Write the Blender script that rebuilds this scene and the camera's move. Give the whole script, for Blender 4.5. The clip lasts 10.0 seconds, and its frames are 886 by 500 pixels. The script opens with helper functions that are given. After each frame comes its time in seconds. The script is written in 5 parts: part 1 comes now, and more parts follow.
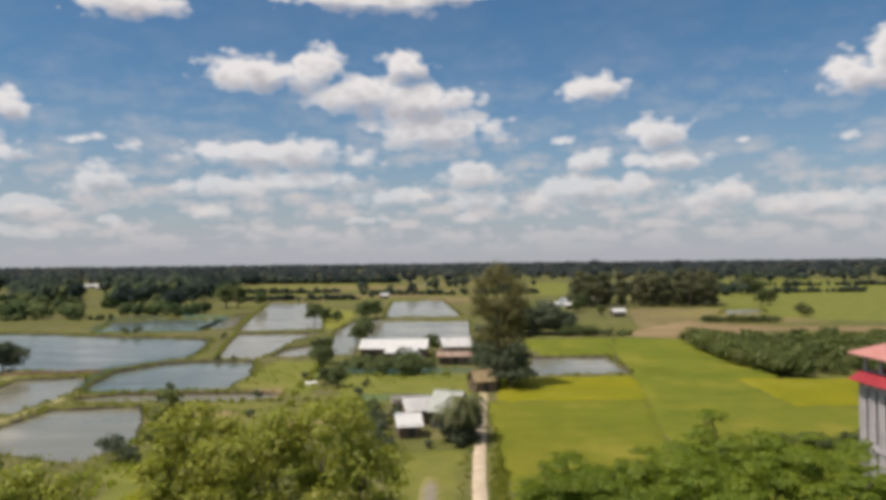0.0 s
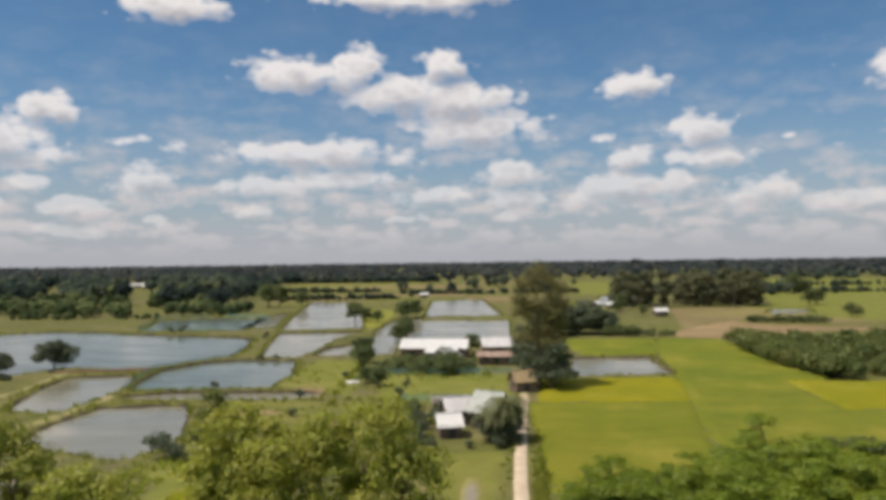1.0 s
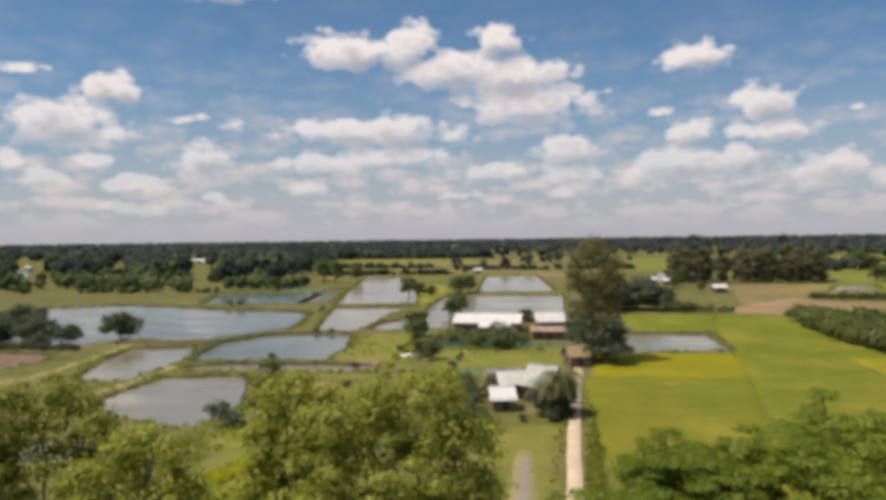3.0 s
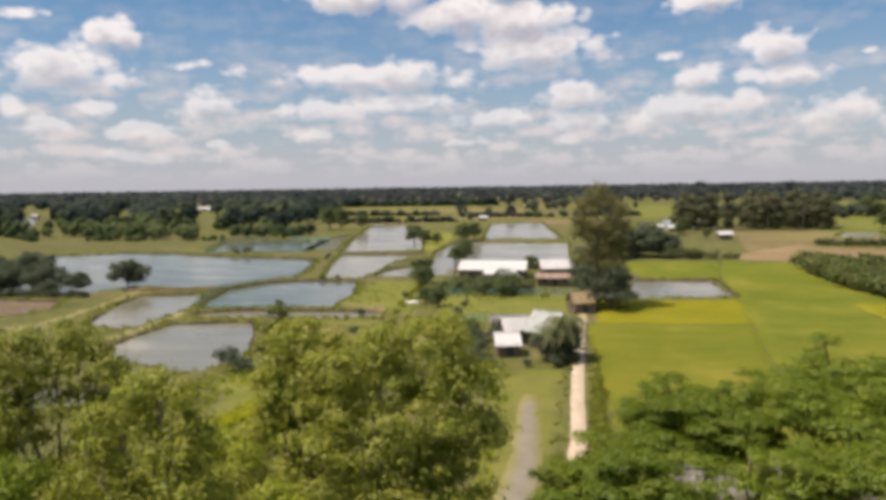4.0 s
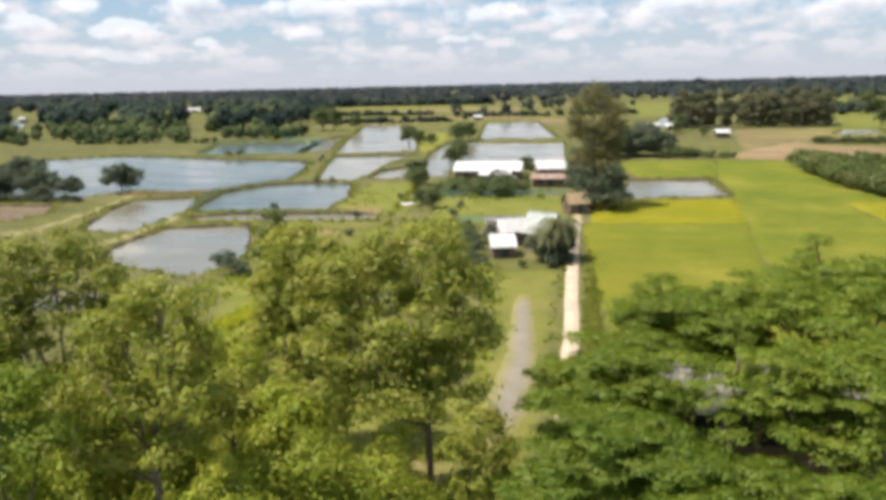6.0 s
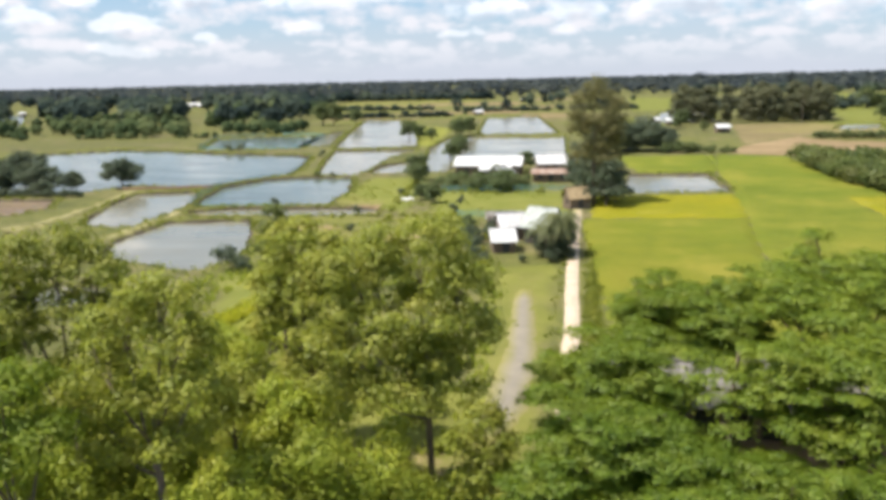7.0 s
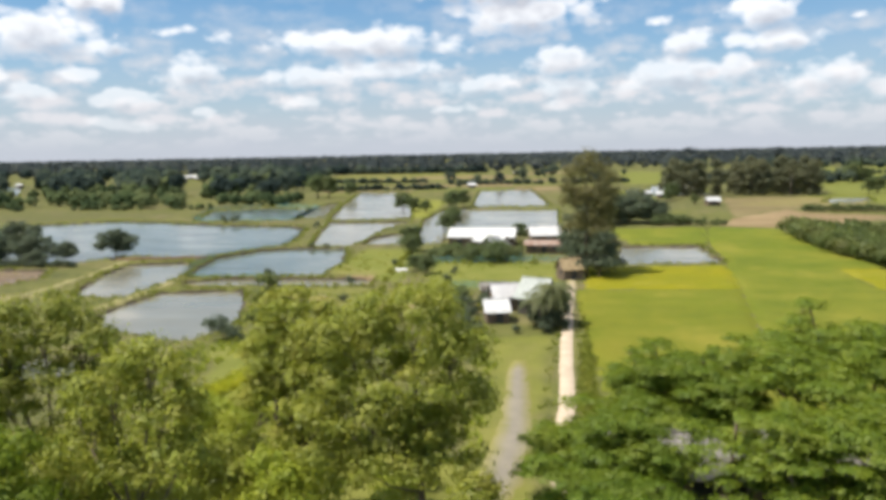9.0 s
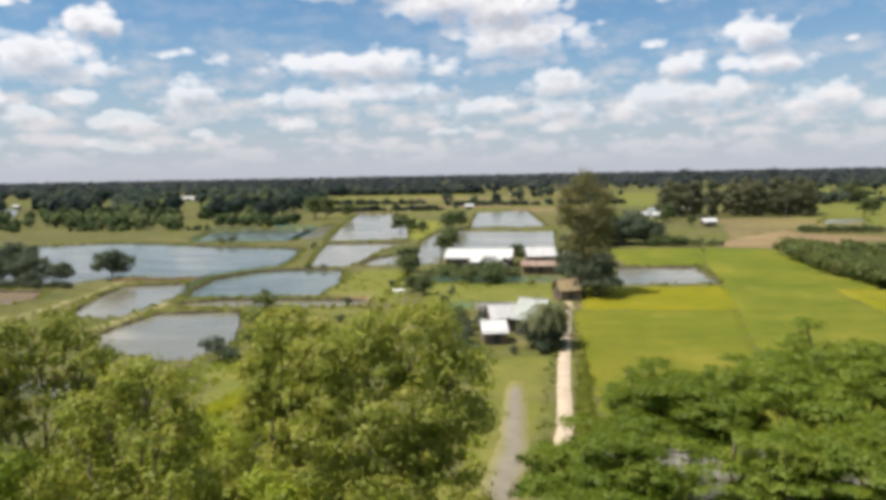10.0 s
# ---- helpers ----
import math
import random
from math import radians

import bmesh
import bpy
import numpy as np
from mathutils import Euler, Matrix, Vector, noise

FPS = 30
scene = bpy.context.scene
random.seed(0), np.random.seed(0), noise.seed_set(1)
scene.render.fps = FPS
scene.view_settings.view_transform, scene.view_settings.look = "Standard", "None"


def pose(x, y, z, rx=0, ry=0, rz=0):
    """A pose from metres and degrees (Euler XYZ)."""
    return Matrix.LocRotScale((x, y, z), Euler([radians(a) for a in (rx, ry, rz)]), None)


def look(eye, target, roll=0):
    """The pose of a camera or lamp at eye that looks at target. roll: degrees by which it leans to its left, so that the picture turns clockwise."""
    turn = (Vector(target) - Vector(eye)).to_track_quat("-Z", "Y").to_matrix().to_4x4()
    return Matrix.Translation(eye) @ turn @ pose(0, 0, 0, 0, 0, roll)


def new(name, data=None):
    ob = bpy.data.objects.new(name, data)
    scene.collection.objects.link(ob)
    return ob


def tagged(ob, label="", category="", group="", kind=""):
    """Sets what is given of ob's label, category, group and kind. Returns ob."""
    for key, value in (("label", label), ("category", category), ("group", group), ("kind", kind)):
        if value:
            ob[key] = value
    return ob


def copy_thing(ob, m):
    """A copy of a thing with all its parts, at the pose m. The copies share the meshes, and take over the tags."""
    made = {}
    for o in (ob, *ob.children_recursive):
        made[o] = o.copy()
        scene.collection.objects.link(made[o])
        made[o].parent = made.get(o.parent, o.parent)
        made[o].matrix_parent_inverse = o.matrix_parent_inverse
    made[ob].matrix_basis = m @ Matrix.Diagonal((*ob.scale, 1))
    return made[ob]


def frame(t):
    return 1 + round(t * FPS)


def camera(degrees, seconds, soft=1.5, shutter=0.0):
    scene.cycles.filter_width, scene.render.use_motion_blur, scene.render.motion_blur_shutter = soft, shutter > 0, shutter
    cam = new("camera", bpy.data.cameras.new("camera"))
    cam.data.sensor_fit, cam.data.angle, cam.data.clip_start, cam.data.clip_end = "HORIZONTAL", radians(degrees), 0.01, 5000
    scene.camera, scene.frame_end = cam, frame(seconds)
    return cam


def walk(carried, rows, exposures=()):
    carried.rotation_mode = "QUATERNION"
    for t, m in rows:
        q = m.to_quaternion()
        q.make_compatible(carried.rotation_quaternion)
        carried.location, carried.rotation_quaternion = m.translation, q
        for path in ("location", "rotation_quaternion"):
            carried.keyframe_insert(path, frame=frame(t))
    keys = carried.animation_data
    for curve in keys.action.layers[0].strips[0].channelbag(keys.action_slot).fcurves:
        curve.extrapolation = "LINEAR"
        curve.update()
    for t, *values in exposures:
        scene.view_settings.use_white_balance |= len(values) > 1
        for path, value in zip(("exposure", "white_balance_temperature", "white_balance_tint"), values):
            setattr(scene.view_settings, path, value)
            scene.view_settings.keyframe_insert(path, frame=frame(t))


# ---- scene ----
cam = camera(59.24, 10.0, soft=4.5)

PATH = [
    (0, pose(0.013, -0.029, 25.011, 90.845, 0.619, 0.416)),
    (0.5, pose(-0.024, -0.102, 25.127, 90.831, 0.678, 0.669)),
    (1, pose(-0.130, 0.073, 25.226, 90.799, 0.736, 3.307)),
    (1.5, pose(-0.044, 0.221, 25.211, 90.854, 0.708, 5.207)),
    (2, pose(-0.081, 0.275, 25.189, 90.875, 0.700, 6.761)),
    (3.5, pose(-0.050, 0.216, 24.689, 87.324, 0.813, 7.400)),
    (4, pose(-0.056, 0.174, 24.731, 85.256, 0.872, 7.642)),
    (4.5, pose(-0.025, 0.181, 24.760, 83.084, 1.040, 7.579)),
    (5, pose(-0.028, 0.311, 24.844, 80.665, 1.141, 7.668)),
    (5.5, pose(-0.044, 0.331, 24.861, 79.686, 1.204, 7.339)),
    (6, pose(-0.040, 0.279, 24.962, 77.941, 1.286, 7.235)),
    (7.5, pose(-0.081, 0.175, 24.968, 77.559, 1.277, 7.257)),
    (8, pose(-0.096, 0.155, 24.865, 78.305, 1.244, 7.003)),
    (8.5, pose(-0.115, 0.131, 24.804, 80.505, 1.176, 6.825)),
    (9, pose(-0.079, 0.213, 24.724, 82.855, 1.093, 6.806)),
    (9.5, pose(-0.065, 0.185, 24.699, 83.933, 1.104, 6.691)),
    (10, pose(-0.091, 0.115, 24.633, 84.408, 1.088, 6.587)),
]
EXPOSURES = [
    (0.0, 0.0, 6680, 13), (2.0, 0.05, 6760, 14), (3.5, 0.12, 6900, 17), (4.5, 0.36, 6780, 16), (6.0, 0.61, 6420, 13),
    (7.5, 0.75, 6190, 10), (8.2, 0.73, 6130, 8), (9.0, 0.52, 6320, 10.0), (10.0, 0.36, 6430, 11.5),
]
walk(cam, PATH, EXPOSURES)

# ---- sky, clouds and sun ----
SUN_ELEVATION, SUN_AZIMUTH = 62.0, -114.0      # azimuth clockwise from +y

world = bpy.data.worlds.new("world")
scene.world = world
world.use_nodes = True
wt = world.node_tree
wt.nodes.clear()


def wmath(op, a, b=None, c=None, clamp=False):
    n = wt.nodes.new("ShaderNodeMath")
    n.operation, n.use_clamp = op, clamp
    for i, v in enumerate((a, b, c)):
        if v is None:
            continue
        if isinstance(v, (int, float)):
            n.inputs[i].default_value = v
        else:
            wt.links.new(v, n.inputs[i])
    return n.outputs[0]


def wvec(op, a, b):
    n = wt.nodes.new("ShaderNodeVectorMath")
    n.operation = op
    for i, v in enumerate((a, b)):
        if isinstance(v, tuple):
            n.inputs[i].default_value = v
        else:
            wt.links.new(v, n.inputs[i])
    return n.outputs["Value"] if op in ("LENGTH", "DOT_PRODUCT") else n.outputs["Vector"]


def wmix(fac, a, b):
    n = wt.nodes.new("ShaderNodeMix")
    n.data_type = "RGBA"
    for sock, v in ((n.inputs[0], fac), (n.inputs[6], a), (n.inputs[7], b)):
        if isinstance(v, (int, float)):
            sock.default_value = v
        elif isinstance(v, tuple):
            sock.default_value = (*v, 1)
        else:
            wt.links.new(v, sock)
    return n.outputs[2]


def wnoise(vec, scale, detail, rough=0.55):
    n = wt.nodes.new("ShaderNodeTexNoise")
    n.inputs["Scale"].default_value = scale
    n.inputs["Detail"].default_value = detail
    n.inputs["Roughness"].default_value = rough
    wt.links.new(vec, n.inputs["Vector"])
    return n


sky = wt.nodes.new("ShaderNodeTexSky")
sky.sky_type, sky.sun_disc = "NISHITA", False
sky.sun_elevation, sky.sun_rotation = radians(SUN_ELEVATION), radians(SUN_AZIMUTH)
sky.air_density, sky.dust_density, sky.ozone_density = 1.0, 0.6, 1.6

tc = wt.nodes.new("ShaderNodeTexCoord")
sep = wt.nodes.new("ShaderNodeSeparateXYZ")
wt.links.new(tc.outputs["Generated"], sep.inputs[0])
az = wmath("MULTIPLY", wmath("ARCTAN2", sep.outputs[0], sep.outputs[1]), 57.2958)
az = wmath("WRAP", az, 40.0, -50.0)           # the same kinds of cloud all round the horizon
el = wmath("MULTIPLY", wmath("ARCSINE", sep.outputs[2]), 57.2958)
comb = wt.nodes.new("ShaderNodeCombineXYZ")
wt.links.new(az, comb.inputs[0])
wt.links.new(el, comb.inputs[1])
flat = comb.outputs[0]
# billows: noise bends the outlines, rounded cells heap up the tops
stretch = wvec("MULTIPLY", flat, (0.8, 1.2, 1.0))
puff = wnoise(stretch, 0.5, 3.0, 0.5)
warp = wvec("MULTIPLY", wvec("SUBTRACT", puff.outputs["Color"], (0.5, 0.5, 0.5)), (1.9, 1.0, 0.0))
bent = wvec("ADD", flat, warp)


def split(vec):
    n = wt.nodes.new("ShaderNodeSeparateXYZ")
    wt.links.new(vec, n.inputs[0])
    return n.outputs[0], n.outputs[1]


def heaps(vec, scale):
    n = wt.nodes.new("ShaderNodeTexVoronoi")
    n.voronoi_dimensions, n.feature, n.normalize = "2D", "SMOOTH_F1", False
    for key, v in (("Scale", scale), ("Detail", 1.6), ("Roughness", 0.55), ("Smoothness", 0.35)):
        n.inputs[key].default_value = v
    wt.links.new(vec, n.inputs["Vector"])
    return wmath("SUBTRACT", 0.5, n.outputs["Distance"])


fields = {"here": None, "above": None}
spots = {"here": split(bent), "above": split(wvec("ADD", bent, (-0.5, 0.85, 0.0)))}


def cloud(a, e, w, up, down, thin=0.0):
    """A heap of cloud at azimuth a and elevation e: half as wide as w, its top and its base at their own distances; thin ones are wisps."""
    for key, (x, y) in spots.items():
        xn = wmath("MULTIPLY_ADD", x, 1 / w, -a / w)
        yn = wmath("MAXIMUM", wmath("MULTIPLY_ADD", y, 1 / up, -e / up), wmath("MULTIPLY_ADD", y, -1 / down, e / down))
        d = wmath("MULTIPLY_ADD", yn, yn, wmath("MULTIPLY_ADD", xn, xn, thin))
        old = fields[key]
        fields[key] = d if old is None else wmath("SMOOTH_MIN", old, d, 0.55)


cloud(-22.0, 17.6, 4.0, 1.23, 1.14)
cloud(-6.2, 18.8, 7.8, 1.12, 1.05)
cloud(0.0, 19.0, 3.8, 0.93, 0.53)
cloud(-13.1, 13.4, 4.4, 1.31, 1.40)
cloud(-9.5, 14.0, 2.0, 1.39, 1.57)
cloud(-3.1, 14.1, 1.7, 1.17, 1.19)
cloud(-6.3, 12.1, 3.9, 1.42, 1.60)
cloud(-2.1, 11.7, 4.2, 1.36, 2.22)
cloud(-0.9, 9.4, 4.8, 1.62, 1.39)
cloud(-14.4, 7.9, 4.6, 0.71, 1.04)
cloud(-10.6, 7.9, 2.8, 1.21, 1.21)
cloud(-11.2, 6.0, 4.4, 0.89, 0.89)
cloud(-16.1, 5.5, 3.3, 0.79, 0.95)
cloud(-5.9, 7.5, 2.1, 0.73, 0.57, 0.7)
cloud(-25.1, 8.6, 1.7, 0.48, 0.45, 0.7)
cloud(-22.3, 8.1, 2.0, 0.61, 0.61, 0.7)
cloud(-29.8, 10.0, 1.5, 1.06, 0.71)
cloud(-29.9, 7.3, 1.2, 1.14, 0.90)
cloud(-24.1, 5.8, 2.0, 1.24, 1.21)
cloud(1.8, 6.4, 2.2, 1.11, 1.24)
cloud(2.2, 4.6, 2.5, 0.83, 1.03)
cloud(10.7, 12.2, 2.1, 1.05, 0.94)
cloud(8.4, 8.7, 1.2, 0.52, 0.48, 0.7)
cloud(10.2, 7.1, 1.9, 0.89, 0.65)
cloud(15.2, 8.8, 2.1, 1.25, 1.26)
cloud(15.6, 6.9, 2.8, 0.87, 0.71)
cloud(21.0, 8.3, 0.7, 0.30, 0.30, 0.7)
cloud(23.8, 7.5, 1.5, 0.52, 0.45, 0.7)
cloud(27.4, 7.7, 0.9, 0.40, 0.36, 0.7)
cloud(28.5, 11.6, 3.2, 1.74, 0.95)
cloud(29.4, 13.1, 1.4, 1.54, 1.38)
cloud(9.8, 4.9, 4.2, 1.38, 1.43)
cloud(13.5, 5.4, 1.3, 0.88, 1.20)
cloud(19.2, 4.4, 2.7, 1.09, 1.37)
cloud(25.1, 3.7, 3.9, 0.90, 1.12)
cloud(28.7, 4.0, 1.1, 0.72, 1.09)
cloud(-28.6, 3.9, 2.0, 0.73, 0.88)
cloud(-28.1, 2.3, 1.5, 0.55, 0.44)
cloud(-23.7, 3.1, 0.7, 0.38, 0.34)
cloud(1.4, 3.3, 1.0, 0.50, 0.41)
cloud(-5.9, 3.1, 1.4, 0.45, 0.37)
cloud(-17.3, 3.7, 1.7, 0.56, 0.48)
cloud(6.9, 4.5, 1.6, 0.74, 0.82)
cloud(-3.9, 4.9, 2.9, 0.74, 0.91)
cloud(-33.3, 7.8, 4.2, 1.68, 1.25)
cloud(-30.4, 10.3, 1.9, 1.11, 0.97)
cloud(-35.4, 11.3, 1.7, 0.49, 0.57, 0.7)
cloud(-31.4, 5.5, 1.2, 0.60, 0.53)
cloud(-34.4, 4.3, 1.8, 0.73, 0.73)
cloud(-29.2, 4.2, 1.4, 0.46, 0.46)
cloud(-29.1, 2.4, 1.8, 0.54, 0.50)
cloud(-36.4, 5.4, 1.0, 0.65, 0.65)

big, fine = heaps(wvec("ADD", stretch, (3.1, 0.4, 0.0)), 0.62), wnoise(stretch, 1.5, 3.0, 0.55)
ragged = wmath("ADD", wmath("MULTIPLY", big, 0.75), wmath("MULTIPLY", wmath("SUBTRACT", fine.outputs["Fac"], 0.5), 0.4))
core = wmath("SUBTRACT", wmath("ADD", 1.3, ragged), wmath("SQRT", fields["here"]))
over = wmath("MULTIPLY", wmath("SUBTRACT", wmath("ADD", 1.12, wmath("MULTIPLY", ragged, 1.0)), wmath("SQRT", fields["above"])), 1.15, clamp=True)
dens = wmath("MULTIPLY", core, wmath("MULTIPLY_ADD", over, -1.0, 2.1), clamp=True)
# thin veil and low bank
veil = wnoise(wvec("MULTIPLY", flat, (0.5, 1.0, 1.0)), 0.22, 5.0, 0.6)
low = wmath("POWER", 2.718, wmath("MULTIPLY", wmath("POWER", wmath("MULTIPLY", wmath("MAXIMUM", el, 0.0), 1 / 6.6), 1.5), -1.0))
veil_amount = wmath("MULTIPLY", wmath("SUBTRACT", veil.outputs["Fac"], 0.42), 1.4, clamp=True)
haze = wmath("MINIMUM", wmath("ADD", wmath("MULTIPLY", low, 0.9), wmath("MULTIPLY", veil_amount, 0.24)), 0.94)
heap = heaps(wvec("MULTIPLY", flat, (0.4, 1.1, 1.0)), 0.6)
bank = wmath("MULTIPLY", wmath("MULTIPLY", low, wmath("MULTIPLY_ADD", fine.outputs["Fac"], 0.9, wmath("ADD", heap, -0.05))), 2.7, clamp=True)
bank = wmath("MULTIPLY", bank, wmath("MULTIPLY", wmath("SUBTRACT", el, 0.4), 0.45, clamp=True))

scaled = wt.nodes.new("ShaderNodeMix")
scaled.data_type, scaled.blend_type = "RGBA", "MULTIPLY"
scaled.inputs[0].default_value = 1.0
wt.links.new(sky.outputs[0], scaled.inputs[6])
scaled.inputs[7].default_value = (0.42, 0.70, 0.85, 1)
HAZE, LIT, SHADED = (4.25, 4.4, 4.85), (8.1, 7.95, 7.85), (4.7, 4.65, 4.9)
tint = wmix(haze, scaled.outputs[2], HAZE)
tint = wmix(bank, tint, (5.6, 5.55, 5.7))
body_col = wmix(over, LIT, SHADED)
fade = wmath("SUBTRACT", 1.0, wmath("MULTIPLY", low, 0.78), clamp=True)
tint = wmix(wmath("MULTIPLY", dens, fade), tint, body_col)
# unseen broken cloud, added overhead to raise and whiten the fill light
crown = wnoise(wvec("MULTIPLY", tc.outputs["Generated"], (2.6, 2.6, 4.0)), 1.0, 5.0, 0.6)
heavy = wmath("MULTIPLY", wmath("SUBTRACT", crown.outputs["Fac"], 0.4), 5.0, clamp=True)
heavy = wmath("MULTIPLY", heavy, wmath("MULTIPLY", wmath("SUBTRACT", el, 22.0), 0.12, clamp=True))
tint = wmix(heavy, tint, (7.0, 6.95, 7.0))
bg = wt.nodes.new("ShaderNodeBackground")
bg.inputs["Strength"].default_value = 0.1
wt.links.new(tint, bg.inputs["Color"])
wo = wt.nodes.new("ShaderNodeOutputWorld")
wt.links.new(bg.outputs[0], wo.inputs[0])

sun_data = bpy.data.lights.new("sun", "SUN")
sun_data.energy, sun_data.angle, sun_data.color = 4.7, radians(0.53), (1.0, 0.91, 0.77)
sun = new("sun", sun_data)
_sa, _se = radians(SUN_AZIMUTH), radians(SUN_ELEVATION)
_to_sun = Vector((math.sin(_sa) * math.cos(_se), math.cos(_sa) * math.cos(_se), math.sin(_se)))
sun.matrix_world = look((0, 0, 300), Vector((0, 0, 300)) - _to_sun)


# ---- materials ----
class Mat:
    """A node material with short helpers."""

    def __init__(self, name):
        self.m = bpy.data.materials.new(name)
        self.m.use_nodes = True
        self.t = self.m.node_tree
        self.t.nodes.clear()
        self.out = self.t.nodes.new("ShaderNodeOutputMaterial")

    def node(self, kind, **sets):
        n = self.t.nodes.new(kind)
        for k, v in sets.items():
            self.put(n.inputs[k.replace("_", " ")], v)
        return n

    def put(self, sock, v):
        if hasattr(v, "is_linked") or hasattr(v, "links"):
            self.t.links.new(v, sock)
        elif isinstance(v, tuple) and len(v) == 3 and sock.type == "RGBA":
            sock.default_value = (*v, 1)
        else:
            sock.default_value = v

    def coords(self, world_space=False):
        if world_space:
            return self.t.nodes.new("ShaderNodeNewGeometry").outputs["Position"]
        return self.t.nodes.new("ShaderNodeTexCoord").outputs["Object"]

    def noise(self, vec, scale, detail=4.0, rough=0.55):
        return self.node("ShaderNodeTexNoise", Vector=vec, Scale=scale, Detail=detail, Roughness=rough).outputs["Fac"]

    def ramp(self, fac, lo, hi):
        n = self.t.nodes.new("ShaderNodeMapRange")
        self.put(n.inputs["Value"], fac)
        n.inputs["From Min"].default_value, n.inputs["From Max"].default_value = lo, hi
        return n.outputs[0]

    def mix(self, fac, a, b, blend="MIX"):
        n = self.t.nodes.new("ShaderNodeMix")
        n.data_type, n.blend_type = "RGBA", blend
        self.put(n.inputs[0], fac), self.put(n.inputs[6], a), self.put(n.inputs[7], b)
        return n.outputs[2]

    def calc(self, op, a, b=0.0, clamp=False):
        n = self.t.nodes.new("ShaderNodeMath")
        n.operation, n.use_clamp = op, clamp
        self.put(n.inputs[0], a), self.put(n.inputs[1], b)
        return n.outputs[0]

    def bump(self, height, strength=0.4, distance=0.05):
        return self.node("ShaderNodeBump", Height=height, Strength=strength, Distance=distance).outputs[0]

    def finish(self, color, rough=0.8, normal=None, metal=0.0, spec=0.4):
        b = self.t.nodes.new("ShaderNodeBsdfPrincipled")
        self.put(b.inputs["Base Color"], color), self.put(b.inputs["Roughness"], rough)
        b.inputs["Metallic"].default_value = metal
        b.inputs["Specular IOR Level"].default_value = spec
        if normal is not None:
            self.t.links.new(normal, b.inputs["Normal"])
        self.t.links.new(b.outputs[0], self.out.inputs[0])
        return self.m


def leaf_material(name, dark, light, old, through_light=0.35, patch_scale=0.35):
    """Foliage: each leaf spray differs, some are yellowed; light passes through."""
    k = Mat(name)
    isl = k.t.nodes.new("ShaderNodeNewGeometry").outputs["Random Per Island"]
    own = k.t.nodes.new("ShaderNodeObjectInfo").outputs["Random"]
    patch = k.noise(k.coords(True), patch_scale, 3.0)
    col = k.mix(k.ramp(isl, 0.0, 1.0), dark, light)
    col = k.mix(k.calc("MULTIPLY", k.ramp(patch, 0.45, 0.7), 0.6), col, old)
    col = k.mix(k.calc("MULTIPLY", own, 0.4), col, dark)
    d = k.node("ShaderNodeBsdfPrincipled", Roughness=0.55)
    k.put(d.inputs["Base Color"], col)
    d.inputs["Specular IOR Level"].default_value = 0.3
    tr = k.t.nodes.new("ShaderNodeBsdfTranslucent")
    k.put(tr.inputs["Color"], k.mix(0.6, col, tuple(min(0.6, v * 1.5) for v in light)))
    mx = k.node("ShaderNodeMixShader", Fac=through_light)
    k.t.links.new(d.outputs[0], mx.inputs[1])
    k.t.links.new(tr.outputs[0], mx.inputs[2])
    k.t.links.new(mx.outputs[0], k.out.inputs[0])
    return k.m


LEAF_OLIVE = leaf_material("leaf_olive", (0.128, 0.156, 0.022), (0.33, 0.36, 0.042), (0.41, 0.365, 0.07), 0.36, 0.55)
LEAF_GREEN = leaf_material("leaf_green", (0.108, 0.136, 0.017), (0.245, 0.275, 0.034), (0.32, 0.29, 0.06), 0.38, 0.5)
LEAF_SHADY = leaf_material("leaf_shady_green", (0.06, 0.085, 0.016), (0.15, 0.185, 0.032), (0.2, 0.2, 0.045), 0.36, 0.5)
LEAF_RAIN = leaf_material("leaf_rain_tree", (0.07, 0.118, 0.012), (0.23, 0.3, 0.025), (0.3, 0.312, 0.036), 0.38, 0.55)
LEAF_FRONT = leaf_material("leaf_deep_green", (0.06, 0.106, 0.012), (0.2, 0.278, 0.024), (0.275, 0.3, 0.034), 0.42, 0.55)
LEAF_BRIGHT = leaf_material("leaf_bright", (0.16, 0.21, 0.02), (0.34, 0.385, 0.04), (0.42, 0.38, 0.05), 0.4, 0.5)
GRASS_LUSH = leaf_material("grass_lush", (0.3, 0.34, 0.02), (0.46, 0.47, 0.03), (0.5, 0.44, 0.04), 0.4, 0.5)
# colour lifted and turned bluish to stand for haze in front of these trees
LEAF_DARK = leaf_material("leaf_dark", (0.06, 0.085, 0.055), (0.135, 0.168, 0.095), (0.17, 0.172, 0.095), 0.5)
LEAF_NEEDLE = leaf_material("leaf_needle", (0.125, 0.125, 0.048), (0.225, 0.215, 0.085), (0.24, 0.20, 0.09), 0.5)
LEAF_ORCHARD = leaf_material("leaf_orchard", (0.05, 0.08, 0.022), (0.17, 0.205, 0.055), (0.22, 0.2, 0.065), 0.4, 0.12)
LEAF_WOOD = leaf_material("leaf_wood", (0.075, 0.105, 0.038), (0.13, 0.165, 0.058), (0.21, 0.215, 0.075), 0.45, 0.09)
LEAF_GROVE = leaf_material("leaf_grove", (0.07, 0.085, 0.05), (0.18, 0.182, 0.09), (0.2, 0.19, 0.1), 0.5, 0.06)
LEAF_PALM = leaf_material("leaf_palm", (0.07, 0.09, 0.035), (0.19, 0.205, 0.085), (0.28, 0.25, 0.11), 0.35)


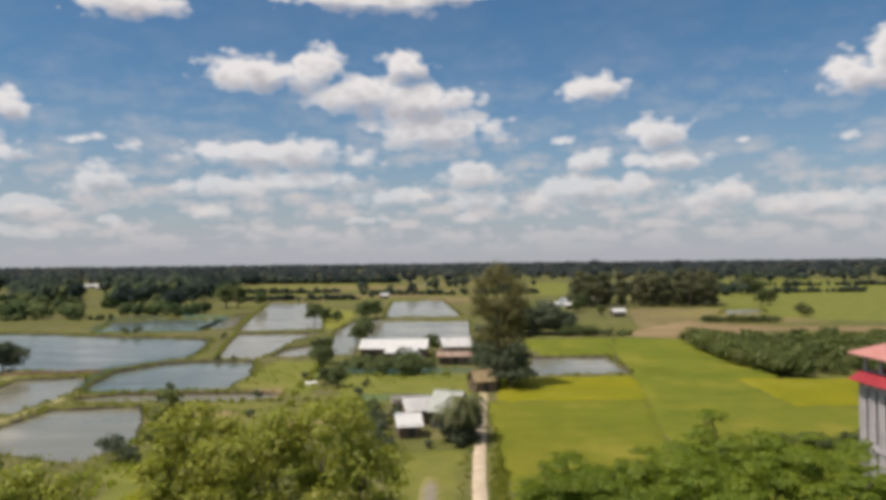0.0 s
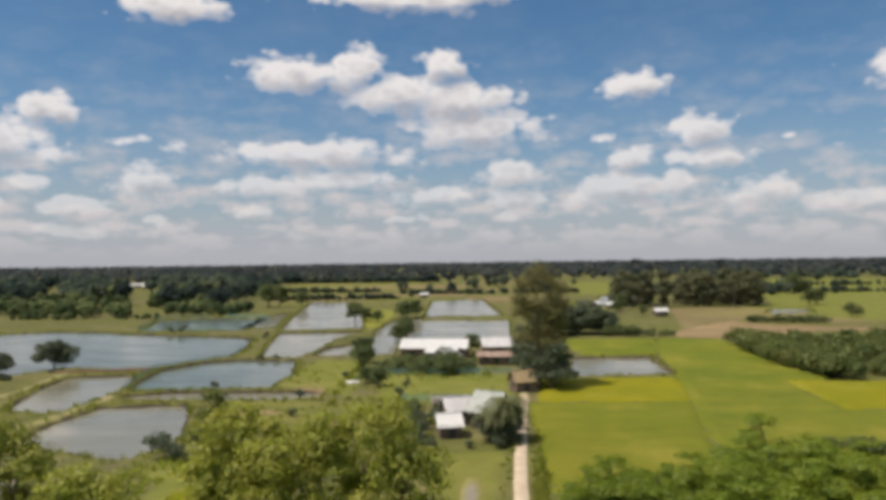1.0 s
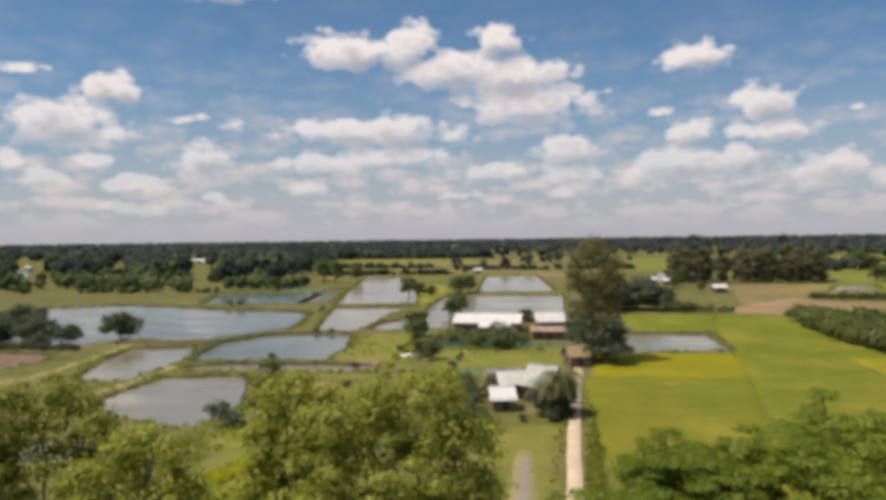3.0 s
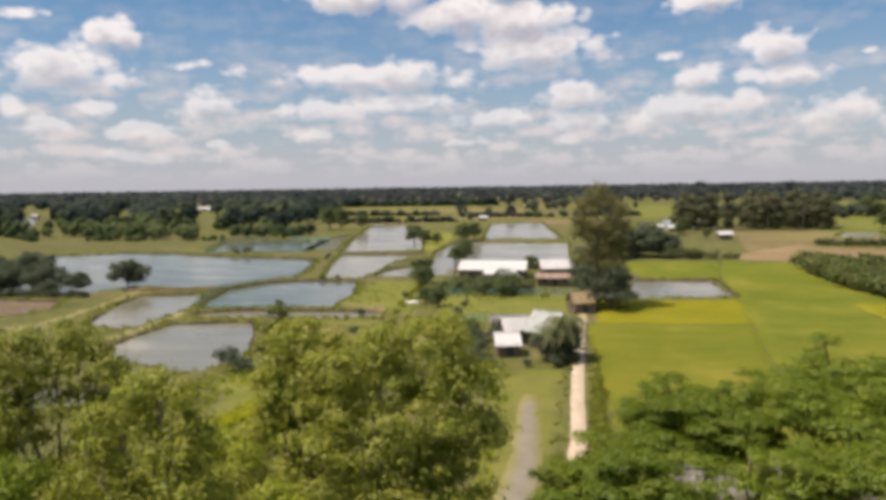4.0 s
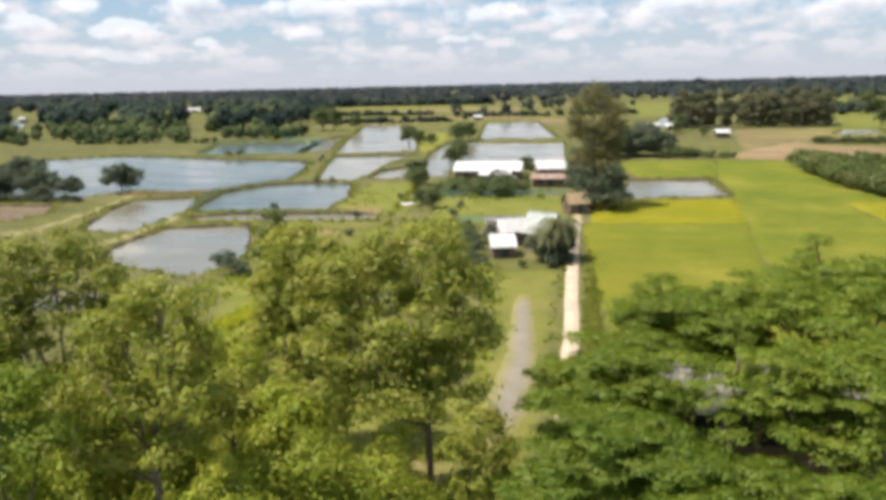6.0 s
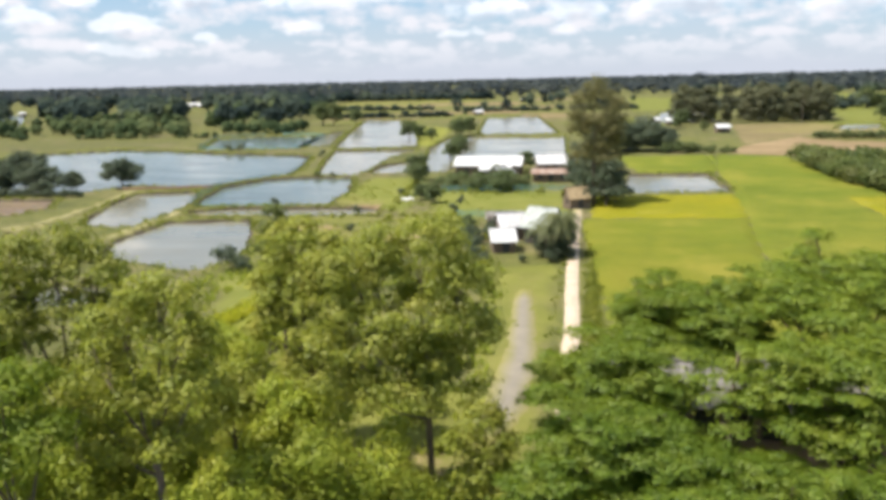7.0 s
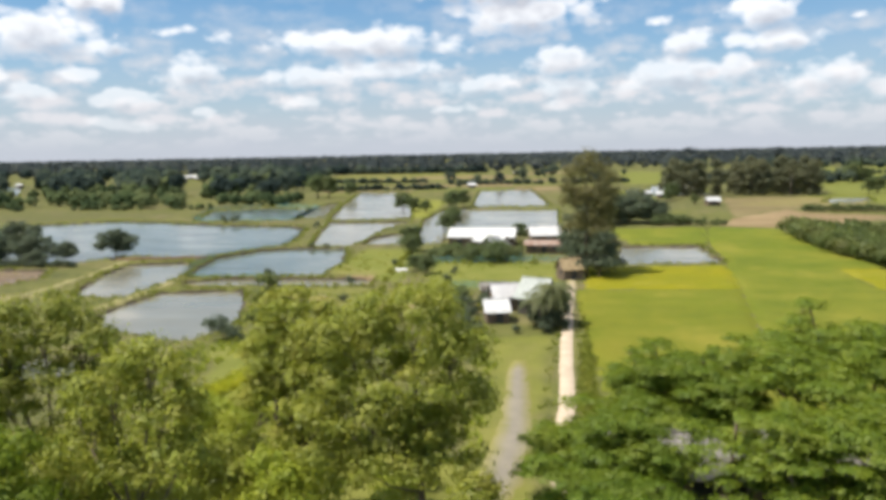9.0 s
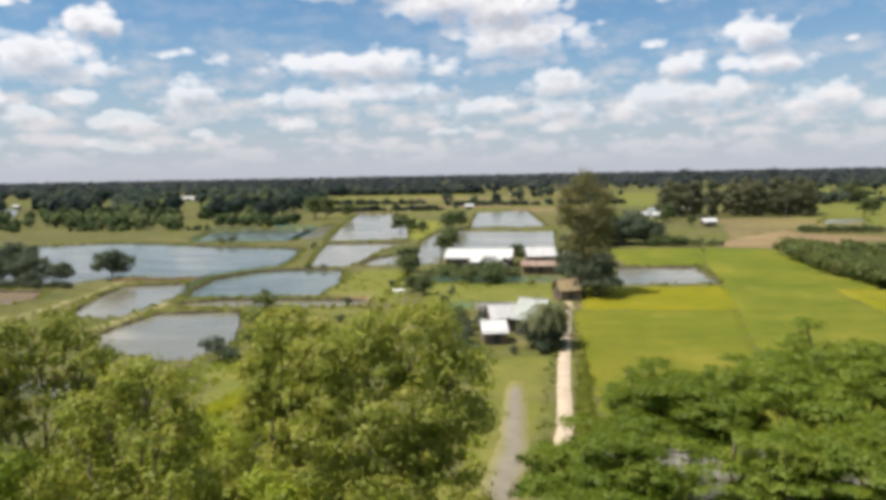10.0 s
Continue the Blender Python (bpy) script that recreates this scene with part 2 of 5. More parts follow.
def wood_material(name, shades, through_light=0.45):
    """Far trees: each crown has its own shade of the three, each leaf clump differs a little."""
    k = Mat(name)
    isl = k.t.nodes.new("ShaderNodeNewGeometry").outputs["Random Per Island"]
    att = k.t.nodes.new("ShaderNodeAttribute")
    att.attribute_name = "tone"
    tone = att.outputs["Fac"]
    patch = k.noise(k.coords(True), 0.006, 3.0)
    tone = k.calc("ADD", tone, k.calc("MULTIPLY", k.calc("SUBTRACT", patch, 0.5), 2.2), clamp=True)
    col = k.mix(k.ramp(tone, 0.0, 0.55), shades[0], shades[1])
    col = k.mix(k.ramp(tone, 0.55, 1.0), col, shades[2])
    col = k.mix(k.calc("MULTIPLY", isl, 0.45), col, tuple(v * 0.5 for v in shades[0]))
    d = k.node("ShaderNodeBsdfDiffuse", Color=col)
    tr = k.node("ShaderNodeBsdfTranslucent", Color=col)
    mx = k.node("ShaderNodeMixShader", Fac=through_light)
    k.t.links.new(d.outputs[0], mx.inputs[1])
    k.t.links.new(tr.outputs[0], mx.inputs[2])
    k.t.links.new(mx.outputs[0], k.out.inputs[0])
    return k.m


# distance haze is put into the leaf colour as a blue cast
WOOD_FAR_HAZY = wood_material("wood_far_hazy", ((0.068, 0.086, 0.097), (0.098, 0.119, 0.122), (0.145, 0.163, 0.145)))
# the blue in the darker shades imitates haze over the woods behind
WOOD_DEEP_HAZY = wood_material("wood_deep_hazy", ((0.045, 0.068, 0.066), (0.09, 0.122, 0.1), (0.155, 0.19, 0.125)))
WOOD_OLIVE = wood_material("wood_olive", ((0.08, 0.12, 0.06), (0.148, 0.2, 0.09), (0.23, 0.27, 0.12)))


def bark_material():
    k = Mat("bark")
    c = k.coords()
    n = k.noise(c, 3.0, 6.0)
    fine_n = k.noise(c, 22.0, 4.0)
    return k.finish(k.mix(n, (0.07, 0.05, 0.035), (0.20, 0.16, 0.11)), 0.9, k.bump(fine_n, 0.7, 0.03))


BARK = bark_material()


def ground_material():
    k = Mat("ground_cover")
    p = k.coords(True)
    big, mid, fine_n = k.noise(p, 0.018, 4.0), k.noise(p, 0.14, 5.0), k.noise(p, 1.6, 6.0, 0.7)
    att = k.t.nodes.new("ShaderNodeAttribute")
    att.attribute_name = "cover"
    parts = k.t.nodes.new("ShaderNodeSeparateColor")
    k.t.links.new(att.outputs["Color"], parts.inputs[0])
    patchy = k.noise(p, 0.055, 6.0, 0.65)
    grass = k.mix(k.ramp(mid, 0.35, 0.65), (0.07, 0.08, 0.027), (0.142, 0.138, 0.05))
    grass = k.mix(k.calc("MULTIPLY", k.ramp(fine_n, 0.5, 0.8), 0.5), grass, (0.27, 0.215, 0.10))
    grass = k.mix(k.calc("MULTIPLY", k.ramp(big, 0.42, 0.62), 0.7), grass, k.mix(fine_n, (0.098, 0.112, 0.025), (0.148, 0.148, 0.038)))
    grass = k.mix(k.calc("MULTIPLY", k.ramp(patchy, 0.5, 0.68), 0.6), grass, k.mix(fine_n, (0.13, 0.1, 0.06), (0.235, 0.19, 0.12)))
    weedy = k.noise(p, 0.32, 4.0, 0.7)
    grass = k.mix(k.calc("MULTIPLY", k.ramp(weedy, 0.5, 0.66), 0.7), grass, (0.055, 0.066, 0.024))
    crop = k.mix(k.ramp(mid, 0.3, 0.7), (0.115, 0.135, 0.026), (0.17, 0.175, 0.045))
    ripe = k.mix(k.ramp(mid, 0.3, 0.7), (0.15, 0.165, 0.03), (0.205, 0.205, 0.042))
    furrow = k.noise(k.node("ShaderNodeMapping", Vector=p, Scale=(0.02, 0.22, 1.0)).outputs[0], 1.0, 4.0, 0.6)
    soil = k.mix(k.ramp(fine_n, 0.3, 0.75), (0.15, 0.105, 0.055), (0.27, 0.2, 0.112))
    soil = k.mix(k.calc("MULTIPLY", k.ramp(furrow, 0.5, 0.68), 0.65), soil, (0.36, 0.28, 0.16))
    soil = k.mix(k.calc("MULTIPLY", k.ramp(furrow, 0.48, 0.34), 0.55), soil, (0.11, 0.1, 0.05))
    col = k.mix(parts.outputs[0], grass, crop)
    col = k.mix(parts.outputs[1], col, ripe)
    edge = k.calc("ADD", parts.outputs[2], k.calc("MULTIPLY", k.calc("SUBTRACT", fine_n, 0.5), 0.7))
    col = k.mix(k.ramp(edge, 0.35, 0.65), col, soil)
    wet = k.calc("ADD", att.outputs["Alpha"], k.calc("MULTIPLY", k.calc("SUBTRACT", mid, 0.5), 0.8))
    col = k.mix(k.ramp(wet, 0.35, 0.7), col, (0.05, 0.042, 0.03))
    return k.finish(col, 0.95, k.bump(fine_n, 0.8, 0.15), spec=0.08)


def crop_material(name, a, b, c):
    """Standing rice: fine tufts, broad patches of growth, thin and lush places."""
    k = Mat(name)
    p = k.coords(True)
    big, mid, tuft = k.noise(p, 0.03, 5.0, 0.6), k.noise(p, 0.16, 6.0, 0.7), k.noise(p, 3.2, 5.0, 0.75)
    blot = k.noise(p, 0.075, 4.0, 0.6)
    col = k.mix(k.ramp(big, 0.38, 0.62), a, b)
    col = k.mix(k.calc("MULTIPLY", k.ramp(mid, 0.45, 0.72), 0.75), col, c)
    col = k.mix(k.calc("MULTIPLY", k.ramp(blot, 0.52, 0.68), 0.7), col, k.mix(0.5, c, (0.06, 0.11, 0.012)))
    col = k.mix(k.calc("MULTIPLY", k.ramp(blot, 0.46, 0.32), 0.6), col, k.mix(0.6, b, (0.36, 0.30, 0.06)))
    col = k.mix(k.calc("MULTIPLY", k.ramp(tuft, 0.35, 0.7), 0.35), col, k.mix(0.5, a, (0.03, 0.05, 0.008)))
    return k.finish(col, 0.9, k.bump(tuft, 1.0, 0.25), spec=0.06)


GROUND = ground_material()
RICE = crop_material("rice_green", (0.137, 0.167, 0.02), (0.19, 0.199, 0.027), (0.124, 0.15, 0.02))
RICE_RIPE = crop_material("rice_ripening", (0.24, 0.225, 0.012), (0.18, 0.194, 0.015), (0.275, 0.24, 0.014))
RICE_WARM = crop_material("rice_warm", (0.153, 0.178, 0.019), (0.21, 0.201, 0.027), (0.14, 0.16, 0.02))


def water_material(name, shallow, deep):
    k = Mat(name)
    p = k.coords(True)
    broad, ripple = k.noise(p, 0.05, 3.0), k.noise(p, 2.2, 4.0)
    streak = k.noise(k.node("ShaderNodeMapping", Vector=p, Scale=(0.05, 0.4, 1.0)).outputs[0], 1.0, 4.0, 0.6)
    col = k.mix(k.ramp(broad, 0.35, 0.65), shallow, deep)
    col = k.mix(k.calc("MULTIPLY", k.ramp(streak, 0.45, 0.75), 0.55), col, tuple(v * 0.62 for v in deep))
    return k.finish(col, k.calc("ADD", 0.07, k.calc("MULTIPLY", k.ramp(streak, 0.4, 0.7), 0.2)), k.bump(ripple, 0.06, 0.02), spec=0.22)


WATER_GREY = water_material("water_silty", (0.222, 0.207, 0.152), (0.17, 0.163, 0.12))
WATER_TEAL = water_material("water_teal", (0.115, 0.132, 0.105), (0.082, 0.1, 0.084))
WATER_BROWN = water_material("water_brown", (0.26, 0.19, 0.13), (0.20, 0.16, 0.12))


def plain_material(name, a, b, rough=0.7, scale=1.5, relief=0.2, metal=0.0):
    k = Mat(name)
    c = k.coords()
    n, f = k.noise(c, scale, 5.0), k.noise(c, scale * 12, 5.0, 0.7)
    col = k.mix(k.ramp(n, 0.3, 0.7), a, b)
    col = k.mix(k.calc("MULTIPLY", k.ramp(f, 0.5, 0.9), 0.4), col, tuple(v * 0.55 for v in a))
    return k.finish(col, rough, k.bump(f, relief, 0.02), metal)




def worn_material(name, a, b, sharp):
    """A trodden surface that gives way to grass at its frayed edges."""
    k = Mat(name)
    p = k.coords(True)
    mid, f = k.noise(p, 0.5, 5.0), k.noise(p, 6.0, 5.0, 0.7)
    edge = k.t.nodes.new("ShaderNodeAttribute")
    edge.attribute_name = "worn"
    bare = k.calc("ADD", edge.outputs["Fac"], k.calc("MULTIPLY", k.calc("SUBTRACT", mid, 0.5), 0.5))
    bare = k.calc("ADD", bare, k.calc("MULTIPLY", k.calc("SUBTRACT", f, 0.5), 0.3))
    hard = k.mix(k.ramp(mid, 0.3, 0.7), a, b)
    hard = k.mix(k.calc("MULTIPLY", k.ramp(f, 0.5, 0.9), 0.35), hard, tuple(v * 0.6 for v in a))
    grass = k.mix(mid, (0.17, 0.17, 0.04), (0.24, 0.21, 0.075))
    return k.finish(k.mix(k.ramp(bare, *sharp), grass, hard), 0.95, k.bump(f, 0.4, 0.03), spec=0.1)


LANE_GREY = worn_material("lane_worn_tarmac", (0.19, 0.172, 0.14), (0.245, 0.22, 0.17), (0.1, 0.85))
PATH_PALE = worn_material("path_concrete_dust", (0.42, 0.34, 0.25), (0.54, 0.45, 0.345), (-0.1, 0.2))
TIN_WHITE = plain_material("tin_new", (0.60, 0.60, 0.59), (0.48, 0.49, 0.49), 0.5, 0.6)
TIN_PALE = plain_material("tin_weathered", (0.40, 0.40, 0.40), (0.58, 0.57, 0.57), 0.6, 0.9)
TIN_GREEN = plain_material("tin_pale_green", (0.24, 0.27, 0.25), (0.42, 0.44, 0.41), 0.6, 1.4)
TIN_GREY = plain_material("tin_dull", (0.22, 0.23, 0.23), (0.34, 0.34, 0.33), 0.6, 0.5)
TIN_OLD = plain_material("tin_stained", (0.075, 0.07, 0.06), (0.26, 0.245, 0.22), 0.7, 0.6)
TIN_RUST = plain_material("tin_rusty", (0.20, 0.10, 0.06), (0.36, 0.30, 0.26), 0.8, 0.8)
WALL_EARTH = plain_material("wall_earth", (0.13, 0.09, 0.065), (0.20, 0.15, 0.11), 0.9, 0.7)
WALL_PINK = plain_material("wall_faded_pink", (0.24, 0.16, 0.14), (0.34, 0.24, 0.21), 0.9, 0.6)
# near-black wall colour stands for the shade on the house front
WALL_SHADE_DARK = plain_material("wall_shade_dark", (0.045, 0.042, 0.038), (0.085, 0.075, 0.065), 0.9, 1.2)
# white paint, darkened and tinted lilac to carry the shade on the walls
WALL_WHITE = plain_material("wall_white_shaded", (0.42, 0.39, 0.43), (0.54, 0.51, 0.54), 0.8, 0.6)
ROOF_RED = plain_material("roof_red_paint", (0.44, 0.17, 0.15), (0.50, 0.25, 0.22), 0.6, 0.8)
BAND_RED = plain_material("band_red_paint", (0.30, 0.02, 0.03), (0.38, 0.04, 0.05), 0.6, 0.8)
WOOD_GREY = plain_material("wood_weathered", (0.16, 0.13, 0.10), (0.28, 0.24, 0.19), 0.9, 2.0)
DARK_OPENING = plain_material("dark_shutter", (0.03, 0.03, 0.035), (0.06, 0.06, 0.065), 0.5, 1.0)
THATCH = plain_material("straw_thatch", (0.22, 0.16, 0.09), (0.36, 0.28, 0.16), 0.95, 1.2, 0.8)
DRY_GRASS = plain_material("dry_grass", (0.165, 0.155, 0.055), (0.28, 0.25, 0.105), 0.95, 0.7, 0.6)
SOIL_RED = plain_material("soil_red_brown", (0.11, 0.07, 0.045), (0.2, 0.125, 0.085), 0.95, 0.5, 0.6)
SHEET_WHITE = plain_material("white_sheet", (0.75, 0.75, 0.73), (0.68, 0.68, 0.66), 0.6, 1.0)


def net_material():
    k = Mat("net_turquoise")
    c = k.coords()
    weave = k.noise(c, 6.0, 3.0)
    d = k.node("ShaderNodeBsdfDiffuse")
    k.put(d.inputs["Color"], k.mix(weave, (0.16, 0.38, 0.36), (0.26, 0.46, 0.43)))
    tp = k.t.nodes.new("ShaderNodeBsdfTransparent")
    mx = k.node("ShaderNodeMixShader")
    k.put(mx.inputs[0], k.ramp(weave, 0.05, 0.75))
    k.t.links.new(d.outputs[0], mx.inputs[1])
    k.t.links.new(tp.outputs[0], mx.inputs[2])
    k.t.links.new(mx.outputs[0], k.out.inputs[0])
    return k.m


NET = net_material()


# ---- mesh helpers ----
def mesh_from(name, verts, faces, material):
    me = bpy.data.meshes.new(name)
    me.from_pydata([tuple(map(float, v)) for v in verts], [], [tuple(map(int, f)) for f in faces])
    me.materials.append(material)
    me.update()
    return me


def quads_mesh(name, corners, material):
    """corners: array (n, 4, 3), one quad each."""
    n = len(corners)
    me = bpy.data.meshes.new(name)
    me.vertices.add(n * 4)
    me.vertices.foreach_set("co", np.ascontiguousarray(corners, dtype=np.float32).ravel())
    me.loops.add(n * 4)
    me.loops.foreach_set("vertex_index", np.arange(n * 4, dtype=np.int32))
    me.polygons.add(n)
    me.polygons.foreach_set("loop_start", np.arange(0, n * 4, 4, dtype=np.int32))
    me.materials.append(material)
    me.update(calc_edges=True)
    me.validate()
    return me


def part(name, data, material=None, parent=None, label=""):
    """Link a bmesh or mesh as one object under a thing."""
    if isinstance(data, bmesh.types.BMesh):
        me = bpy.data.meshes.new(name)
        data.to_mesh(me)
        data.free()
        me.materials.append(material)
        data = me
    ob = new(name, data)
    if parent is not None:
        ob.parent = parent
    if label:
        ob["label"] = label
    return ob


def empty(name, m, label, category, group="", kind=""):
    ob = new(name)
    ob.matrix_basis = m
    return tagged(ob, label, category, group, kind)


def box_bm(x0, x1, y0, y1, z0, z1, bevel=0.0, bm=None):
    own = bm or bmesh.new()
    r = bmesh.ops.create_cube(own, size=1.0)
    for v in r["verts"]:
        v.co = Vector((x0 + (v.co.x + 0.5) * (x1 - x0), y0 + (v.co.y + 0.5) * (y1 - y0), z0 + (v.co.z + 0.5) * (z1 - z0)))
    if bevel:
        edges = list({e for v in r["verts"] for e in v.link_edges})
        bmesh.ops.bevel(own, geom=edges, offset=bevel, segments=1, affect="EDGES")
    return own


def tube(verts, faces, points, radii, sides=7):
    """Add a tapered tube along points to the lists."""
    base = len(verts)
    pts = [Vector(p) for p in points]
    for i, p in enumerate(pts):
        d = (pts[min(i + 1, len(pts) - 1)] - pts[max(i - 1, 0)]).normalized()
        a = d.orthogonal().normalized()
        b = d.cross(a)
        for s in range(sides):
            w = 2 * math.pi * s / sides
            verts.append(p + (a * math.cos(w) + b * math.sin(w)) * radii[i])
    for i in range(len(pts) - 1):
        for s in range(sides):
            q = (s + 1) % sides
            faces.append((base + i * sides + s, base + i * sides + q, base + (i + 1) * sides + q, base + (i + 1) * sides + s))
    faces.append(tuple(base + s for s in reversed(range(sides))))
    faces.append(tuple(base + (len(pts) - 1) * sides + s for s in range(sides)))


def leaf_quads(rng, centres, outward, size, up=0.5, slim=0.5):
    """Rhombic leaf sprays round centres, facing roughly outward and up."""
    n = len(centres)
    nor = outward * 1.5 + rng.normal(0, 0.5, (n, 3)) + np.array([0, 0, up])
    nor /= np.linalg.norm(nor, axis=1, keepdims=True) + 1e-9
    ref = rng.normal(0, 1, (n, 3))
    u = np.cross(nor, ref)
    u /= np.linalg.norm(u, axis=1, keepdims=True) + 1e-9
    v = np.cross(nor, u)
    s = size * rng.uniform(0.6, 1.35, (n, 1))
    bend = nor * s * 0.18
    return np.stack([centres - u * s - bend, centres + v * s * slim, centres + u * s - bend, centres - v * s * slim], 1)


def lobe_leaves(rng, lobe, clumps, per_clump, clump_r, size, up=0.5, flat_by=0.62):
    """Leaf sprays of one crown lobe (x, y, z, rx, ry, rz): clumps on and just under its skin."""
    x, y, z, rx, ry, rz = lobe
    d = rng.normal(0, 1, (clumps, 3))
    d[:, 2] = np.where(d[:, 2] < -0.3, -d[:, 2] * 0.6, d[:, 2])
    d /= np.linalg.norm(d, axis=1, keepdims=True)
    r = rng.uniform(0.55, 1.08, (clumps, 1))
    cc = np.array([x, y, z]) + d * r * np.array([rx, ry, rz])
    off = rng.normal(0, 1, (clumps, per_clump, 3)) * clump_r * rng.uniform(0.6, 1.3, (clumps, 1, 1)) * np.array([1, 1, flat_by])
    pts = (cc[:, None, :] + off).reshape(-1, 3)
    outw = (off / (np.linalg.norm(off, axis=2, keepdims=True) + 1e-6) * 0.85 + d[:, None, :] * 0.35).reshape(-1, 3)
    return leaf_quads(rng, pts, outw, size, up)


def make_tree(seed, place, height_to_fork, trunk_r, lobes, material, label, group, clumps=26, per_clump=60,
              clump_r=0.5, size=0.2, lean=(0.0, 0.0), name="tree", category="tree", up=0.5, twigs=3, limb_every=1, flat_by=0.62):
    """A broadleaf tree: tapered trunk, limbs to each lobe of the crown, twigs, and a crown of leaf sprays. Lobes are relative to the foot."""
    rng = np.random.default_rng(seed)
    root = empty(name, pose(*place), label, category, group)
    vs, fs = [], []
    fork = Vector((lean[0], lean[1], height_to_fork))
    mid = Vector((lean[0] * 0.35 + rng.normal(0, 0.08), lean[1] * 0.35, height_to_fork * 0.5))
    tube(vs, fs, [(0, 0, -0.3), (0.02, 0, 0.5), mid, fork], [trunk_r * 1.5, trunk_r * 1.05, trunk_r * 0.9, trunk_r * 0.72], 9)
    for lb in lobes[::limb_every]:
        tip = Vector(lb[:3])
        start = Vector((0, 0, 0)).lerp(fork, float(rng.uniform(0.72, 1.0)))
        start.x, start.y = mid.x + (fork.x - mid.x) * 0.8, mid.y + (fork.y - mid.y) * 0.8
        if tip.z < start.z + 0.6:
            start.z = max(0.45 * height_to_fork, tip.z - 1.2)
        bend = start.lerp(tip, 0.5) + Vector((0, 0, -0.25 * (tip - start).length * 0.4))
        r0 = trunk_r * float(rng.uniform(0.32, 0.5))
        tube(vs, fs, [start, bend, tip], [r0, r0 * 0.7, r0 * 0.3], 6)
        for _ in range(twigs):
            d = Vector(rng.normal(0, 1, 3)).normalized()
            end = tip + Vector((d.x * lb[3], d.y * lb[4], abs(d.z) * lb[5])) * 0.8
            tube(vs, fs, [bend.lerp(tip, 0.6), tip.lerp(end, 0.4), end], [r0 * 0.4, r0 * 0.25, r0 * 0.1], 5)
    me = mesh_from("trunk", vs, fs, BARK)
    for p in me.polygons:
        p.use_smooth = True
    part("trunk", me, parent=root, label="brown bark trunk with limbs")
    quads = np.concatenate([lobe_leaves(rng, lb, max(4, int(clumps * (lb[3] * lb[4] * lb[5]) ** 0.5 / 3.5)), per_clump, clump_r, size, up, flat_by) for lb in lobes])
    part("crown", quads_mesh("crown", quads, material), parent=root)
    return root


def round_lobes(rng, n, width, z0, z1):
    """Lobes of an ordinary crown, uneven in size and reach."""
    out = []
    for i in range(n):
        f = i / max(1, n - 1)
        z = z0 + (z1 - z0) * f + rng.uniform(-0.08, 0.08) * (z1 - z0)
        spread = width * 0.5 * math.sin(math.pi * (0.25 + 0.6 * f)) * rng.uniform(0.45, 0.95)
        w = 2.4 * i + rng.uniform(0, 1.4)
        r = width * rng.uniform(0.15, 0.34)
        out.append((spread * math.cos(w), spread * math.sin(w), z, r * rng.uniform(0.85, 1.2), r, r * rng.uniform(0.55, 0.9)))
    return out


